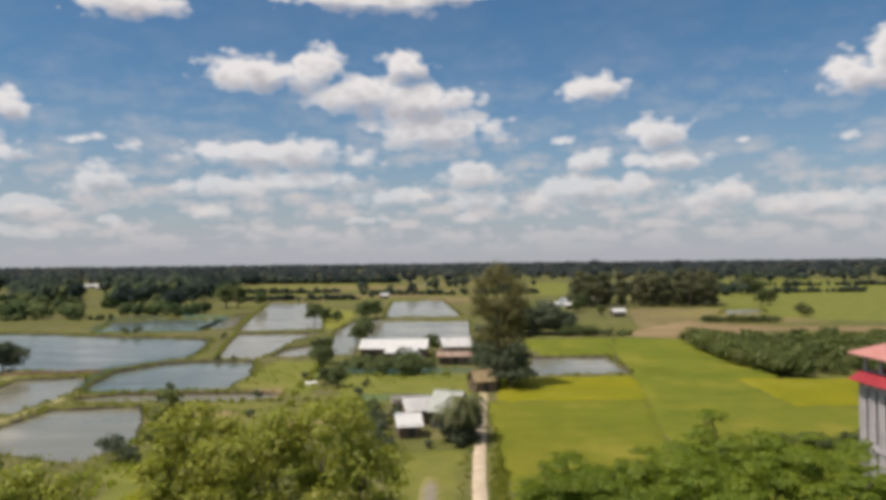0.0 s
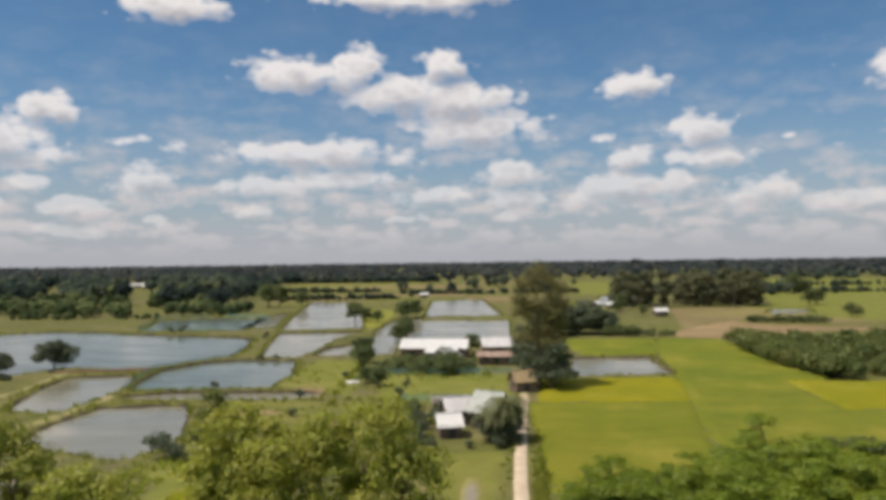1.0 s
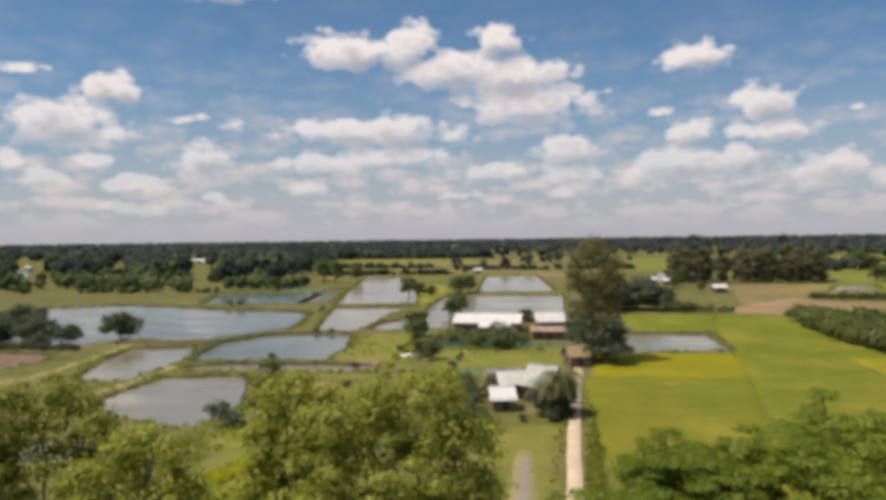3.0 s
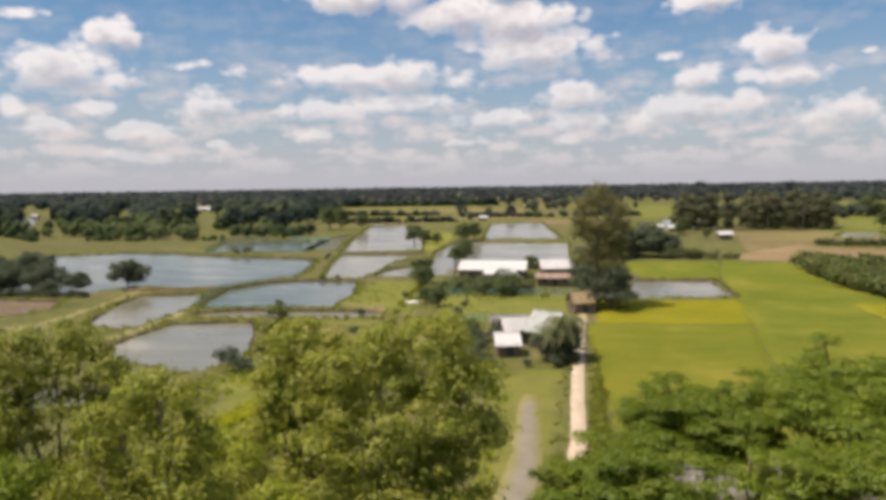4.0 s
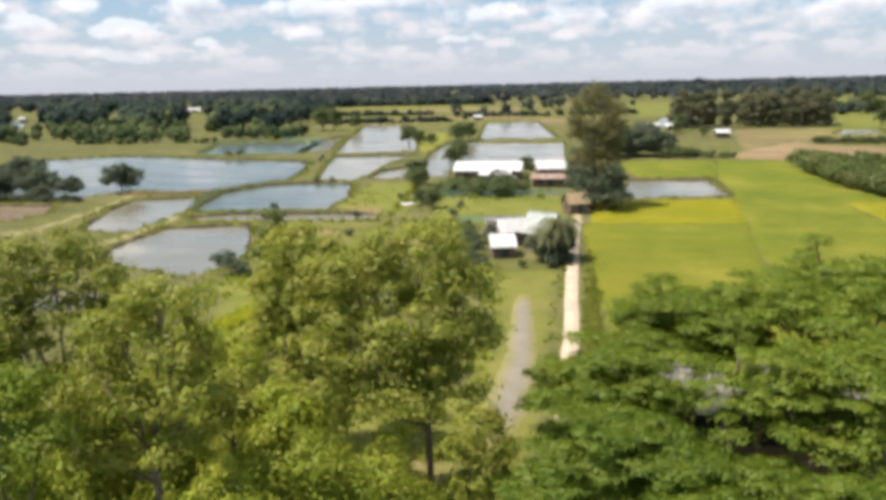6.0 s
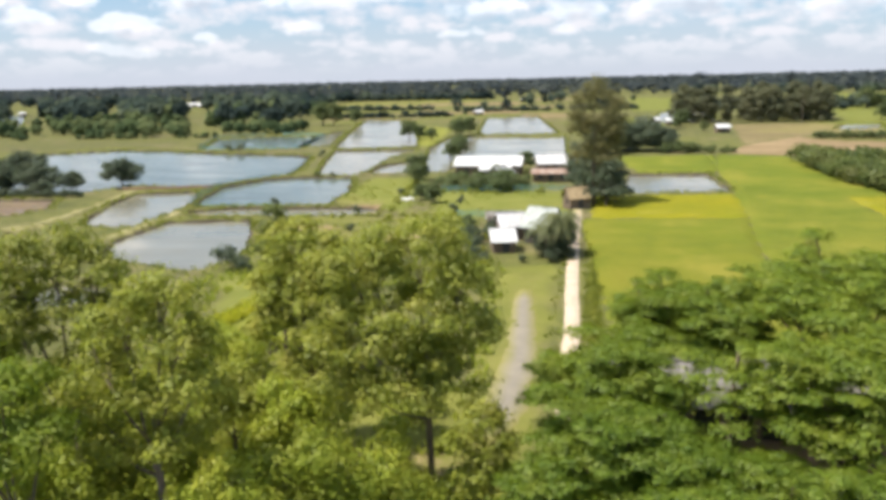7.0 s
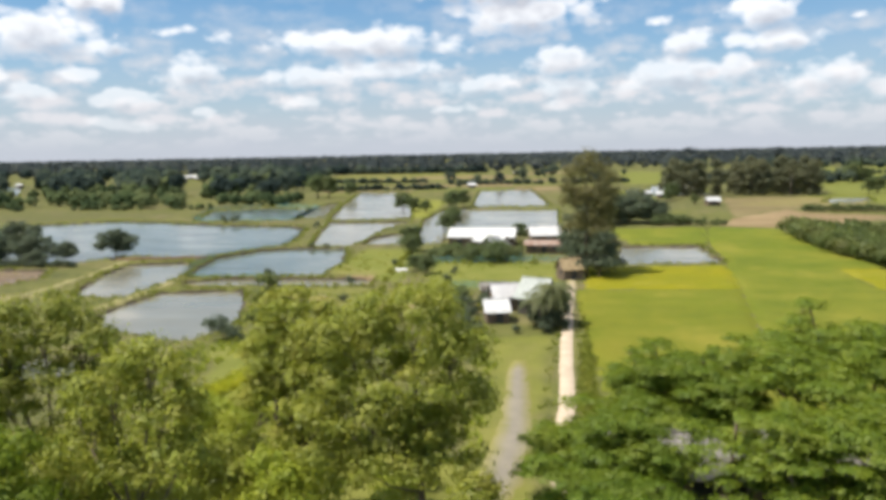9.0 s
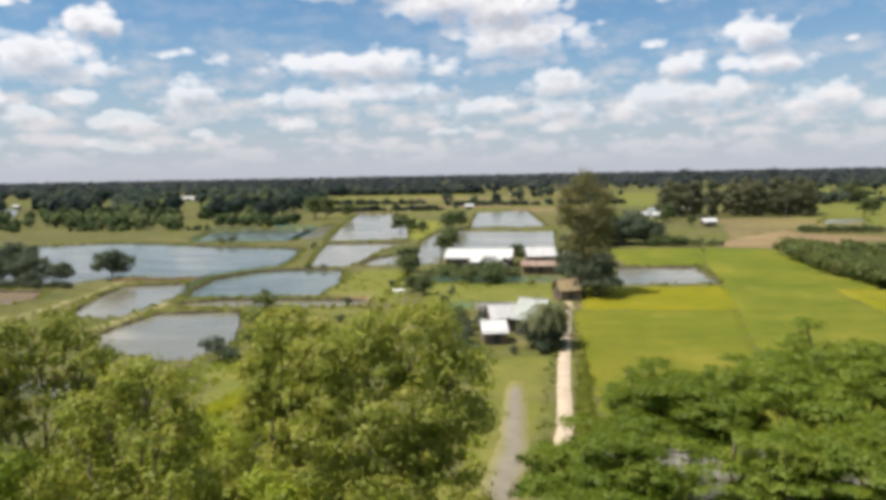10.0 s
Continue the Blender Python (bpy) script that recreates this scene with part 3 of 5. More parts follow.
# ---- the plan: ponds, fields, tracks ----
PONDS = {
    "near": ([(-69.8, 116), (-69, 135), (-55, 137.3), (-48.5, 121), (-45.2, 106), (-48, 99), (-57, 103), (-65.5, 108)], WATER_GREY),
    "narrow": ([(-83.5, 132), (-90, 148), (-95, 171), (-82, 174), (-75.5, 158), (-74.3, 145), (-75.4, 129.5)], WATER_GREY),
    "broad": ([(-196, 238), (-189, 277), (-166, 290), (-147, 285.5), (-116, 272), (-86, 263), (-78.6, 254), (-72.2, 222), (-70.5, 207), (-75, 199.5), (-80, 187), (-91, 183.5), (-106, 188), (-109, 174), (-122, 171), (-150, 166)], WATER_TEAL),
    "netted": ([(-72, 153.5), (-75.5, 167), (-77.8, 183), (-72.3, 197), (-66, 200.3), (-51, 200.5), (-46, 178), (-44.8, 156)], WATER_TEAL),
    "ditch": ([(-70.5, 146), (-63.7, 150.4), (-51.8, 150.6), (-42.7, 150.6), (-34, 150.2), (-31, 146.7), (-36, 142.8), (-47.6, 142.4), (-58.1, 142), (-65.5, 141)], WATER_GREY),
    "mid": ([(-60.5, 204.5), (-69.5, 248), (-75, 278), (-44.5, 279), (-50.5, 252), (-49.6, 215), (-51.2, 204.5)], WATER_GREY),
    "long": ([(-77.9, 287.8), (-93.9, 379), (-113, 498), (-84.6, 482), (-66.7, 404), (-47.5, 289.6)], WATER_GREY),
    "shallow": ([(-98, 300.8), (-104.7, 353), (-100.8, 392), (-89.5, 329), (-83.5, 296)], WATER_GREY),
    "corner": ([(-64, 84), (-62, 90), (-55, 89.5), (-53.5, 83), (-58, 80)], WATER_GREY),
    "village": ([(-327, 444), (-345, 483), (-471, 670), (-548, 695), (-352, 446)], WATER_TEAL),
    "grove": ([(56.7, 422), (76.4, 535), (107.5, 538), (91, 440)], WATER_GREY),
    "paddy": ([(122.8, 354), (139, 389), (153.5, 386), (144, 358)], WATER_GREY),
    "small": ([(-47.8, 208), (-47.5, 227), (-42.3, 236), (-36.5, 231), (-33, 208)], WATER_GREY),
    "far": ([(-29, 356), (-35.3, 497), (-4.6, 507), (5.8, 354.6)], WATER_GREY),
    "farm": ([(-26.5, 248), (-32.4, 337), (7.8, 332), (6.2, 246)], WATER_GREY),
    "side": ([(-31, 209), (-36, 240), (-41.2, 287), (-39.3, 336), (-36.4, 344), (-29.6, 256), (-26, 210)], WATER_GREY),
    "brown": ([(-136, 162), (-123, 162.5), (-110, 161.2), (-104.4, 149), (-107, 140.5), (-125, 136)], WATER_BROWN),
    "strip": ([(-131, 288.5), (-148, 345), (-125, 361), (-101, 349), (-92.5, 291.5)], WATER_TEAL),
    "field": ([(17.4, 170), (21.5, 201), (40, 202), (39.3, 172.5)], WATER_GREY),
}
CROPS = [   # outline, cover channel (0 crop, 1 ripe, 2 soil), how fully
    ([(57, 254), (75, 245), (100, 262), (112, 272), (145, 262), (260, 246), (260, 284), (157, 281), (124, 286), (100, 301), (99, 322), (68, 281)], 2, 0.8),
    ([(68, 284), (99, 324), (107, 309), (150, 300), (137, 394), (90, 400)], 2, 0.52),
    ([(-125, 118), (-76, 110), (-70, 140), (-44, 140), (-46, 203), (-78, 205), (-128, 164)], 2, 0.3),
    ([(-46, 140), (-30, 142), (-33, 160), (-43, 172)], 2, 0.4),
    ([(84, 345), (170, 303), (420, 560), (420, 900), (260, 900), (150, 420)], 0),
    ([(-58, 300), (-42, 290), (-46, 400), (-66, 420)], 1),
    ([(-20, 140), (4.5, 140), (4, 172), (-24, 176)], 0),
    ([(-44, 158), (-26, 145), (-30, 198), (-44, 200)], 0),
    ([(-44, 98), (-28, 62), (-24, 90), (-36, 104)], 0),
    ([(-34.5, 69), (-29.5, 69), (-31, 84), (-32.6, 91), (-34.6, 86)], 1),
    ([(-36, 38), (-7, 38), (-6.5, 60), (-20, 66), (-36, 66)], 1, 0.7),
    ([(-24, 30), (-4.5, 38), (-4.5, 48), (-12, 52), (-24, 48)], 2, 0.5),
    ([(-6.5, 42), (-1.0, 42), (-0.2, 60), (1.4, 104), (-6.6, 103)], 1, 0.6),
    ([(-5.5, 42), (-1.0, 42), (-0.4, 60), (0.6, 100), (-4.6, 100)], 2, 0.36),
    ([(30, 400), (62, 396), (66, 470), (30, 480)], 0),
    ([(-420, 300), (-205, 292), (-150, 320), (-150, 400), (-420, 400)], 3, 0.36),
    ([(-50, 141), (-18, 140), (-13, 118), (-42, 113)], 1, 0.35),
    ([(-46, 132), (-37, 133), (-34, 128), (-44, 126)], 2, 0.75),
    ([(-30, 124), (-20, 125), (-20, 120), (-28, 119)], 2, 0.6),
    ([(-44, 158), (-30, 150), (-31, 198), (-44, 200)], 1, 0.22),
    ([(-22, 142), (4.5, 141), (4, 168), (-22, 170)], 1, 0.2),
    ([(-40, 148), (-32, 150), (-33, 156), (-41, 155)], 2, 0.8),
    ([(-187, 700), (-240, 960), (-80, 925), (-62, 700)], 1, 0.35),
    ([(60, 560), (90, 880), (135, 860), (100, 560)], 0),
]

# the partial soil cover also mutes these far fields in place of haze
for k in range(13):   # strip fields among the far trees
    y0 = 452 + 36 * k
    for side in range(3):
        xa = -0.29 * y0 + side * 0.13 * y0
        CROPS.append(([(xa, y0), (xa + 0.13 * y0, y0 - 6), (xa + 0.13 * y0, y0 + 24), (xa, y0 + 30)], (0, 2, 2, 0, 2)[(k * 2 + side) % 5], (0.7, 0.5, 0.4, 0.5, 0.45)[(k + 2 * side) % 5]))


def inside_distance(px, py, poly):
    """Signed distance of points to a polygon's edge, positive inside."""
    best = np.full(px.shape, 1e9)
    inside = np.zeros(px.shape, bool)
    for (x0, y0), (x1, y1) in zip(poly, poly[1:] + poly[:1]):
        dx, dy = x1 - x0, y1 - y0
        t = np.clip(((px - x0) * dx + (py - y0) * dy) / (dx * dx + dy * dy), 0, 1)
        best = np.minimum(best, np.hypot(px - x0 - t * dx, py - y0 - t * dy))
        cross = (y0 > py) != (y1 > py)
        xi = x0 + (py - y0) / (dy if dy else 1e-9) * dx
        inside ^= cross & (px < xi)
    return np.where(inside, best, -best)


def soft_noise(x, y, s):
    return (np.sin(x * s * 1.7 + 1.3 * np.sin(y * s * 1.1)) + np.sin(y * s * 1.9 + 1.7 * np.sin(x * s * 0.9 + 2.0)) + np.sin((x + y) * s * 2.9 + 0.7)) / 3


def steps(lo, hi, fine_lo, fine_hi, fine_step, grow):
    mid = list(np.arange(fine_lo, fine_hi + 0.01, fine_step))
    up_side, st = [mid[-1]], fine_step
    while up_side[-1] < hi:
        st *= grow
        up_side.append(up_side[-1] + st)
    down, st = [mid[0]], fine_step
    while down[-1] > lo:
        st *= grow
        down.append(down[-1] - st)
    return np.array(down[:0:-1] + mid + up_side[1:])


gx = steps(-4600, 4600, -135, 60, 1.0, 1.07)
gy = steps(-900, 4800, 92, 300, 0.75, 1.05)
GX, GY = np.meshgrid(gx, gy)
level = 0.12 * soft_noise(GX, GY, 0.21) + 0.06 * soft_noise(GX, GY, 0.9)
cover = np.zeros(GX.shape + (4,), np.float32)
for outline, channel, *amount in CROPS:
    d = inside_distance(GX, GY, outline) + 0.8 * soft_noise(GX, GY, 0.3)
    cover[..., channel] = np.maximum(cover[..., channel], np.clip(d / 1.5 + 0.5, 0, 1) * (amount[0] if amount else 1.0))
for outline, _ in PONDS.values():
    d = inside_distance(GX, GY, outline) + 0.45 * soft_noise(GX, GY, 0.55) + 0.6 * soft_noise(GX, GY, 0.17)
    bank = np.exp(-((d + 1.3) / 1.0) ** 2)
    sunk = np.clip(d / 1.2 + 0.75, 0, 1)
    level = level + 0.26 * bank * (1 - sunk)
    level = np.where(sunk > 0, level * (1 - sunk) - 1.1 * sunk, level)
    cover[..., 2] = np.maximum(cover[..., 2], 0.38 * np.exp(-((d + 1.0) / 0.9) ** 2))
    cover[..., 3] = np.maximum(cover[..., 3], 1.0 * np.exp(-((d + 0.45) / 0.65) ** 2))
gv = np.stack([GX, GY, level], -1).reshape(-1, 3)
nx, ny = len(gx), len(gy)
idx = np.arange(nx * ny).reshape(ny, nx)
gf = np.stack([idx[:-1, :-1], idx[:-1, 1:], idx[1:, 1:], idx[1:, :-1]], -1).reshape(-1, 4)
gm = bpy.data.meshes.new("ground")
gm.vertices.add(len(gv))
gm.vertices.foreach_set("co", gv.astype(np.float32).ravel())
gm.loops.add(gf.size)
gm.loops.foreach_set("vertex_index", gf.astype(np.int32).ravel())
gm.polygons.add(len(gf))
gm.polygons.foreach_set("loop_start", np.arange(0, gf.size, 4, dtype=np.int32))
gm.polygons.foreach_set("use_smooth", np.ones(len(gf), bool))
gm.materials.append(GROUND)
gm.update(calc_edges=True)
attr = gm.color_attributes.new("cover", "FLOAT_COLOR", "POINT")
attr.data.foreach_set("color", cover.reshape(-1))
tagged(new("ground", gm), "flat green farmland with grassy pond banks", "ground", kind="structure")


def grown(poly, by):
    cx, cy = sum(p[0] for p in poly) / len(poly), sum(p[1] for p in poly) / len(poly)
    return [(x + by * (x - cx) / math.hypot(x - cx, y - cy), y + by * (y - cy) / math.hypot(x - cx, y - cy)) for x, y in poly]


for outline, material in PONDS.values():
    ring = grown(outline, 1.0)
    me = mesh_from("water", [(x, y, -0.32) for x, y in ring], [tuple(range(len(ring)))], material)
    tint_word = {"water_teal": "blue-green", "water_brown": "brown", "water_silty": "grey"}[material.name]
    tagged(new("water", me), "still %s fish pond water between earth banks" % tint_word, "pond", "fish ponds", "structure")


# ---- rice plots: standing crop with soft edges ----
def rice_plot(outline, material, label, height=0.42, step=1.3):
    xs, ys = [p[0] for p in outline], [p[1] for p in outline]
    ax, ay = np.arange(min(xs) - 1, max(xs) + 1, step), np.arange(min(ys) - 1, max(ys) + 1, step)
    X, Y = np.meshgrid(ax, ay)
    d = inside_distance(X, Y, outline) + 0.35 * soft_noise(X, Y, 0.7)
    Z = height * np.clip(d / 0.4, 0, 1) ** 0.6 + 0.05 * soft_noise(X, Y, 1.1) + 0.06 * soft_noise(X, Y, 2.3) - 0.25 * (d < 0)
    Z = Z + 0.1 * soft_noise(X, Y, 0.21)
    keep = {}
    verts, faces = [], []

    def vid(j, i):
        if (j, i) not in keep:
            keep[(j, i)] = len(verts)
            verts.append((X[j, i], Y[j, i], Z[j, i]))
        return keep[(j, i)]

    for j in range(len(ay) - 1):
        for i in range(len(ax) - 1):
            if max(d[j, i], d[j + 1, i], d[j, i + 1], d[j + 1, i + 1]) > 0:
                faces.append((vid(j, i), vid(j, i + 1), vid(j + 1, i + 1), vid(j + 1, i)))
    me = mesh_from("rice_field", verts, faces, material)
    for p in me.polygons:
        p.use_smooth = True
    return tagged(new("rice_field", me), label, "rice field", "rice fields", "structure")


rice_plot([(7.2, 64), (6.8, 137), (35, 138.5), (30.5, 112), (27, 64)], RICE_WARM, "broad plot of warm green standing rice")
rice_plot([(8.8, 140), (9.5, 164), (39.2, 167), (35.4, 140)], RICE_RIPE, "plot of yellow ripening rice beside a pond")
rice_plot([(27.2, 64), (30.7, 112), (35.3, 139), (39.6, 168), (44.4, 206), (49.5, 248), (71, 243), (68.6, 190), (69.4, 163.4), (59, 161.6), (57.9, 130), (67, 131), (60, 64)], RICE, "long plot of green standing rice")
rice_plot([(59.2, 161.2), (84, 159.6), (70, 133), (58.1, 131.5)], RICE_RIPE, "plot of yellow ripening rice beside an orchard")
rice_plot([(68.5, 131), (86, 158), (110, 150), (92, 108), (62, 108)], RICE, "plot of green rice behind a hedge")
rice_plot([(24, 206), (22, 244), (49.3, 248), (44.2, 206)], RICE, "small plot of green rice behind a pond")


# ---- tracks ----
def strip(name, centre, widths, z, material, label, category, wobble=0.06):
    rng = np.random.default_rng(5)
    left, right = [], []
    pts = []
    for (x0, y0, w0), (x1, y1, w1) in zip([(*c, w) for c, w in zip(centre, widths)][:-1], [(*c, w) for c, w in zip(centre, widths)][1:]):
        n = max(2, int(math.hypot(x1 - x0, y1 - y0) / 1.0))
        pts += [(x0 + (x1 - x0) * i / n, y0 + (y1 - y0) * i / n, w0 + (w1 - w0) * i / n) for i in range(n)]
    pts.append((*centre[-1], widths[-1]))
    verts, faces = [], []
    for x, y, w in pts:
        a, b = rng.normal(0, wobble, 2)
        g = 0.12 * soft_noise(np.array(x), np.array(y), 0.21) + 0.06 * soft_noise(np.array(x), np.array(y), 0.9)
        for off, dz in ((-w / 2 - 0.35 + a, -0.2), (-w / 2 + a, z), (0, z + 0.05), (w / 2 + b, z), (w / 2 + 0.35 + b, -0.2)):
            verts.append((x + off, y, float(g) + dz))
    for i in range(len(pts) - 1):
        for k in range(4):
            faces.append((i * 5 + k, i * 5 + k + 1, i * 5 + k + 6, i * 5 + k + 5))
    me = mesh_from(name, verts, faces, material)
    worn = me.color_attributes.new("worn", "FLOAT_COLOR", "POINT")
    ends = [min(1.0, i / 5, (len(pts) - 1 - i) / 5) for i in range(len(pts))]
    for i in range(len(pts)):
        for k, v in enumerate((0.0, 0.2, 1.0, 0.2, 0.0)):
            worn.data[i * 5 + k].color = (v * ends[i],) * 3 + (1.0,)
    for p in me.polygons:
        p.use_smooth = True
    return tagged(new(name, me), label, category, kind="structure")


strip("path", [(1.5, 54), (1.75, 59), (2.1, 65.5), (2.3, 68.6), (2.75, 74.6), (3.0, 80.2), (3.2, 89), (4.0, 106.2), (4.7, 121.6), (6.0, 140), (6.3, 148)], [1.25, 1.3, 1.35, 1.4, 1.4, 1.4, 1.4, 1.4, 1.4, 1.4], 0.12, PATH_PALE, "pale dusty village path along the rice field", "path", 0.02)
strip("lane", [(-4.6, 50), (-3.6, 54), (-2.9, 57.1), (-2.5, 61.2), (-2.1, 66.4), (-2.1, 74.3), (-2.3, 81.9), (-2.3, 91)], [2.8, 3.3, 3.5, 3.4, 3.1, 2.8, 2.4, 1.8], 0.03, LANE_GREY, "worn grey lane in the grass", "lane", 0.07)

# dry grassy bunds between the ponds
for way, wide in (([(-93, 124), (-93.2, 143.5), (-95.5, 161), (-98, 176)], 1.5), ([(-74.5, 112), (-71.6, 122), (-71.2, 138), (-72.4, 147)], 1.6),
                  ([(-72.0, 141), (-62.3, 141.2), (-52, 141)], 1.8), ([(-97, 126), (-93.7, 131), (-88, 129)], 2.4)):
    strip("bund", way, [wide] * len(way), 0.3, DRY_GRASS, "low bund of pale dry grass between ponds", "bund", 0.45)
strip("bund", [(-103, 178.6), (-92, 179.8), (-81, 181.4)], [1.6, 1.8, 1.5], 0.55, SOIL_RED, "bare red-brown earth bank of a fish pond", "bund", 0.3)


# ---- trees in front ----
GROUP_NEAR = "trees below the viewpoint"
make_tree(11, (-6.5, 41.7, 0), 8.5, 0.22,
          [(-0.4, 0, 15.7, 2.9, 2.6, 2.0), (-3.4, 0.5, 14.3, 2.5, 2.4, 1.9), (2.0, 0.2, 13.9, 1.9, 2.2, 1.9), (-0.8, 0, 12.0, 3.4, 3.0, 2.2),
           (-6.0, 0.4, 9.8, 1.7, 1.8, 1.5), (-0.6, -1.5, 7.6, 1.8, 1.2, 1.3), (0.2, -1.6, 10.2, 1.9, 1.2, 1.4), (-4.6, 0.2, 14.6, 1.8, 1.8, 1.4), (-5.6, 0.2, 7.8, 1.6, 1.6, 1.2), (1.6, -0.6, 8.0, 1.9, 2.0, 1.6), (-3.2, 0, 9.6, 2.3, 2.2, 1.7), (-5.0, 0.6, 12.2, 1.9, 2.0, 1.6), (2.4, 0.4, 10.9, 1.5, 1.8, 1.5),
           (-1.6, -0.2, 8.2, 2.3, 2.2, 1.5), (0.8, 0.2, 9.4, 2.0, 2.0, 1.4), (-3.6, 0.2, 6.9, 1.8, 1.8, 1.2)],
          LEAF_OLIVE, "tall olive-green broadleaf tree with a bare lower trunk", GROUP_NEAR, clumps=20, per_clump=115, clump_r=0.44, lean=(-0.2, 0), up=0.6, size=0.15)
make_tree(12, (-15.6, 48.0, 0), 7.0, 0.24,
          [(-0.4, 0, 14.9, 1.7, 1.8, 1.2), (1.4, 0, 14.0, 1.5, 1.6, 1.3), (-1.9, 0, 13.0, 1.5, 1.6, 1.3), (0.2, 0, 12.2, 2.2, 2.0, 1.6), (1.9, 0.3, 11.0, 1.5, 1.6, 1.4),
           (-1.8, 0, 10.0, 1.5, 1.6, 1.2), (0.6, 0, 9.0, 1.8, 1.8, 1.3), (2.0, 0, 8.2, 1.3, 1.4, 1.0), (-0.8, 0, 6.8, 1.3, 1.4, 0.9),
           (-2.5, 0.2, 11.5, 1.6, 1.6, 1.3), (-2.7, 0, 9.0, 1.5, 1.5, 1.2), (2.5, 0, 12.5, 1.4, 1.5, 1.2), (-0.9, -0.4, 11.0, 1.7, 1.5, 1.3), (1.0, 0.2, 10.0, 1.6, 1.5, 1.2)],
          LEAF_OLIVE, "olive-green broadleaf tree with a branching trunk", GROUP_NEAR, clumps=22, per_clump=110, clump_r=0.42, up=0.6, size=0.15)
make_tree(13, (-18.0, 31.8, 0), 8.6, 0.24,
          [(0.9, 0, 15.6, 1.7, 1.7, 1.4), (-1.2, 0.3, 14.4, 1.9, 1.8, 1.4), (1.5, 0, 13.4, 1.8, 1.7, 1.4), (2.3, -0.2, 11.4, 1.5, 1.6, 1.3),
           (-2.3, 0, 12.2, 1.7, 1.7, 1.3), (0, 0, 10.6, 1.8, 1.7, 1.2), (-3.2, 0.2, 10.2, 1.4, 1.5, 1.1), (1.0, 0, 8.8, 1.5, 1.5, 1.0), (-2.0, 0, 8.2, 1.5, 1.5, 1.0)],
          LEAF_OLIVE, "slender olive-green tree with forked stems", GROUP_NEAR, clumps=22, per_clump=110, clump_r=0.42, size=0.14, up=0.6)
make_tree(14, (-25.5, 37.0, 0), 8.5, 0.27,
          [(0, 0, 16.6, 2.4, 2.2, 1.5), (-2.4, 0, 15.6, 2.2, 2.0, 1.5), (2.4, 0, 15.4, 1.9, 2.0, 1.4), (0, 0, 13.5, 2.8, 2.4, 1.8), (-2.6, 0, 12.2, 2.2, 2.0, 1.6), (2.6, 0, 12.6, 1.8, 1.8, 1.4), (0.6, 0, 10.2, 2.4, 2.0, 1.5)],
          LEAF_GREEN, "dense green broadleaf tree", GROUP_NEAR, clumps=20, per_clump=110, clump_r=0.44, up=0.6, size=0.15)
make_tree(15, (-33.5, 38.0, 0), 7.5, 0.27,
          [(0, 0, 15.4, 2.6, 2.4, 1.6), (2.4, 0, 14.3, 2.3, 2.0, 1.6), (-2.6, 0, 13.6, 2.4, 2.2, 1.6), (0, 0, 11.8, 3.0, 2.6, 1.8), (2.8, -0.4, 10.4, 2.2, 2.0, 1.6)],
          LEAF_GREEN, "dense green broadleaf tree", GROUP_NEAR, clumps=30, per_clump=58)
make_tree(16, (-23.0, 28.6, 0), 6.5, 0.22,
          [(0, 0, 12.2, 2.2, 2.0, 1.4), (-2.2, 0, 11.2, 1.9, 1.8, 1.3), (1.6, 0, 10.2, 1.7, 1.7, 1.2), (-0.6, 0, 9.4, 2.4, 2.0, 1.3), (-2.8, 0, 8.6, 1.8, 1.7, 1.2)],
          LEAF_RAIN, "bright green leafy tree", GROUP_NEAR, clumps=34, per_clump=100, clump_r=0.4, size=0.13)
make_tree(17, (-11.0, 33.2, 0), 3.4, 0.12,
          [(0, 0, 7.6, 1.7, 1.6, 1.1), (-1.6, 0, 6.4, 1.5, 1.4, 1.0), (1.6, 0, 6.3, 1.4, 1.4, 1.0), (0.2, 0, 5.2, 1.8, 1.6, 1.0)],
          LEAF_BRIGHT, "young bright green tree under taller trees", GROUP_NEAR, clumps=34, per_clump=100, clump_r=0.4, size=0.13)
make_tree(18, (-7.6, 34.6, 0), 3.0, 0.10,
          [(0, 0, 6.2, 1.4, 1.4, 1.0), (-1.2, 0, 5.0, 1.3, 1.3, 0.9), (1.2, 0, 4.8, 1.3, 1.3, 0.9), (0, 0, 3.8, 1.5, 1.4, 0.9)],
          LEAF_BRIGHT, "young bright green tree under taller trees", GROUP_NEAR, clumps=34, per_clump=100, clump_r=0.4, size=0.13)
make_tree(22, (-3.3, 38.8, 0), 3.0, 0.1,
          [(0, 0, 6.9, 1.2, 1.2, 1.0), (-0.8, 0, 5.6, 1.1, 1.2, 0.9), (0.9, 0, 5.4, 1.1, 1.2, 0.9), (0.1, 0, 4.2, 1.3, 1.3, 0.9), (0.8, 0, 3.0, 1.1, 1.1, 0.8), (-0.7, 0, 3.0, 1.0, 1.1, 0.8)],
          LEAF_OLIVE, "small olive-green tree beside a taller tree", GROUP_NEAR, clumps=34, per_clump=90, clump_r=0.36, size=0.14)
make_tree(23, (-9.2, 40.6, 0), 1.2, 0.08,
          [(0, 0, 3.4, 1.3, 1.2, 0.8), (-1.0, 0, 2.4, 1.1, 1.1, 0.7), (1.0, 0, 2.2, 1.0, 1.1, 0.7), (0, 0, 1.4, 1.4, 1.2, 0.7)],
          LEAF_GREEN, "small dark green tree beside a taller tree", GROUP_NEAR, clumps=34, per_clump=90, clump_r=0.36, size=0.14)
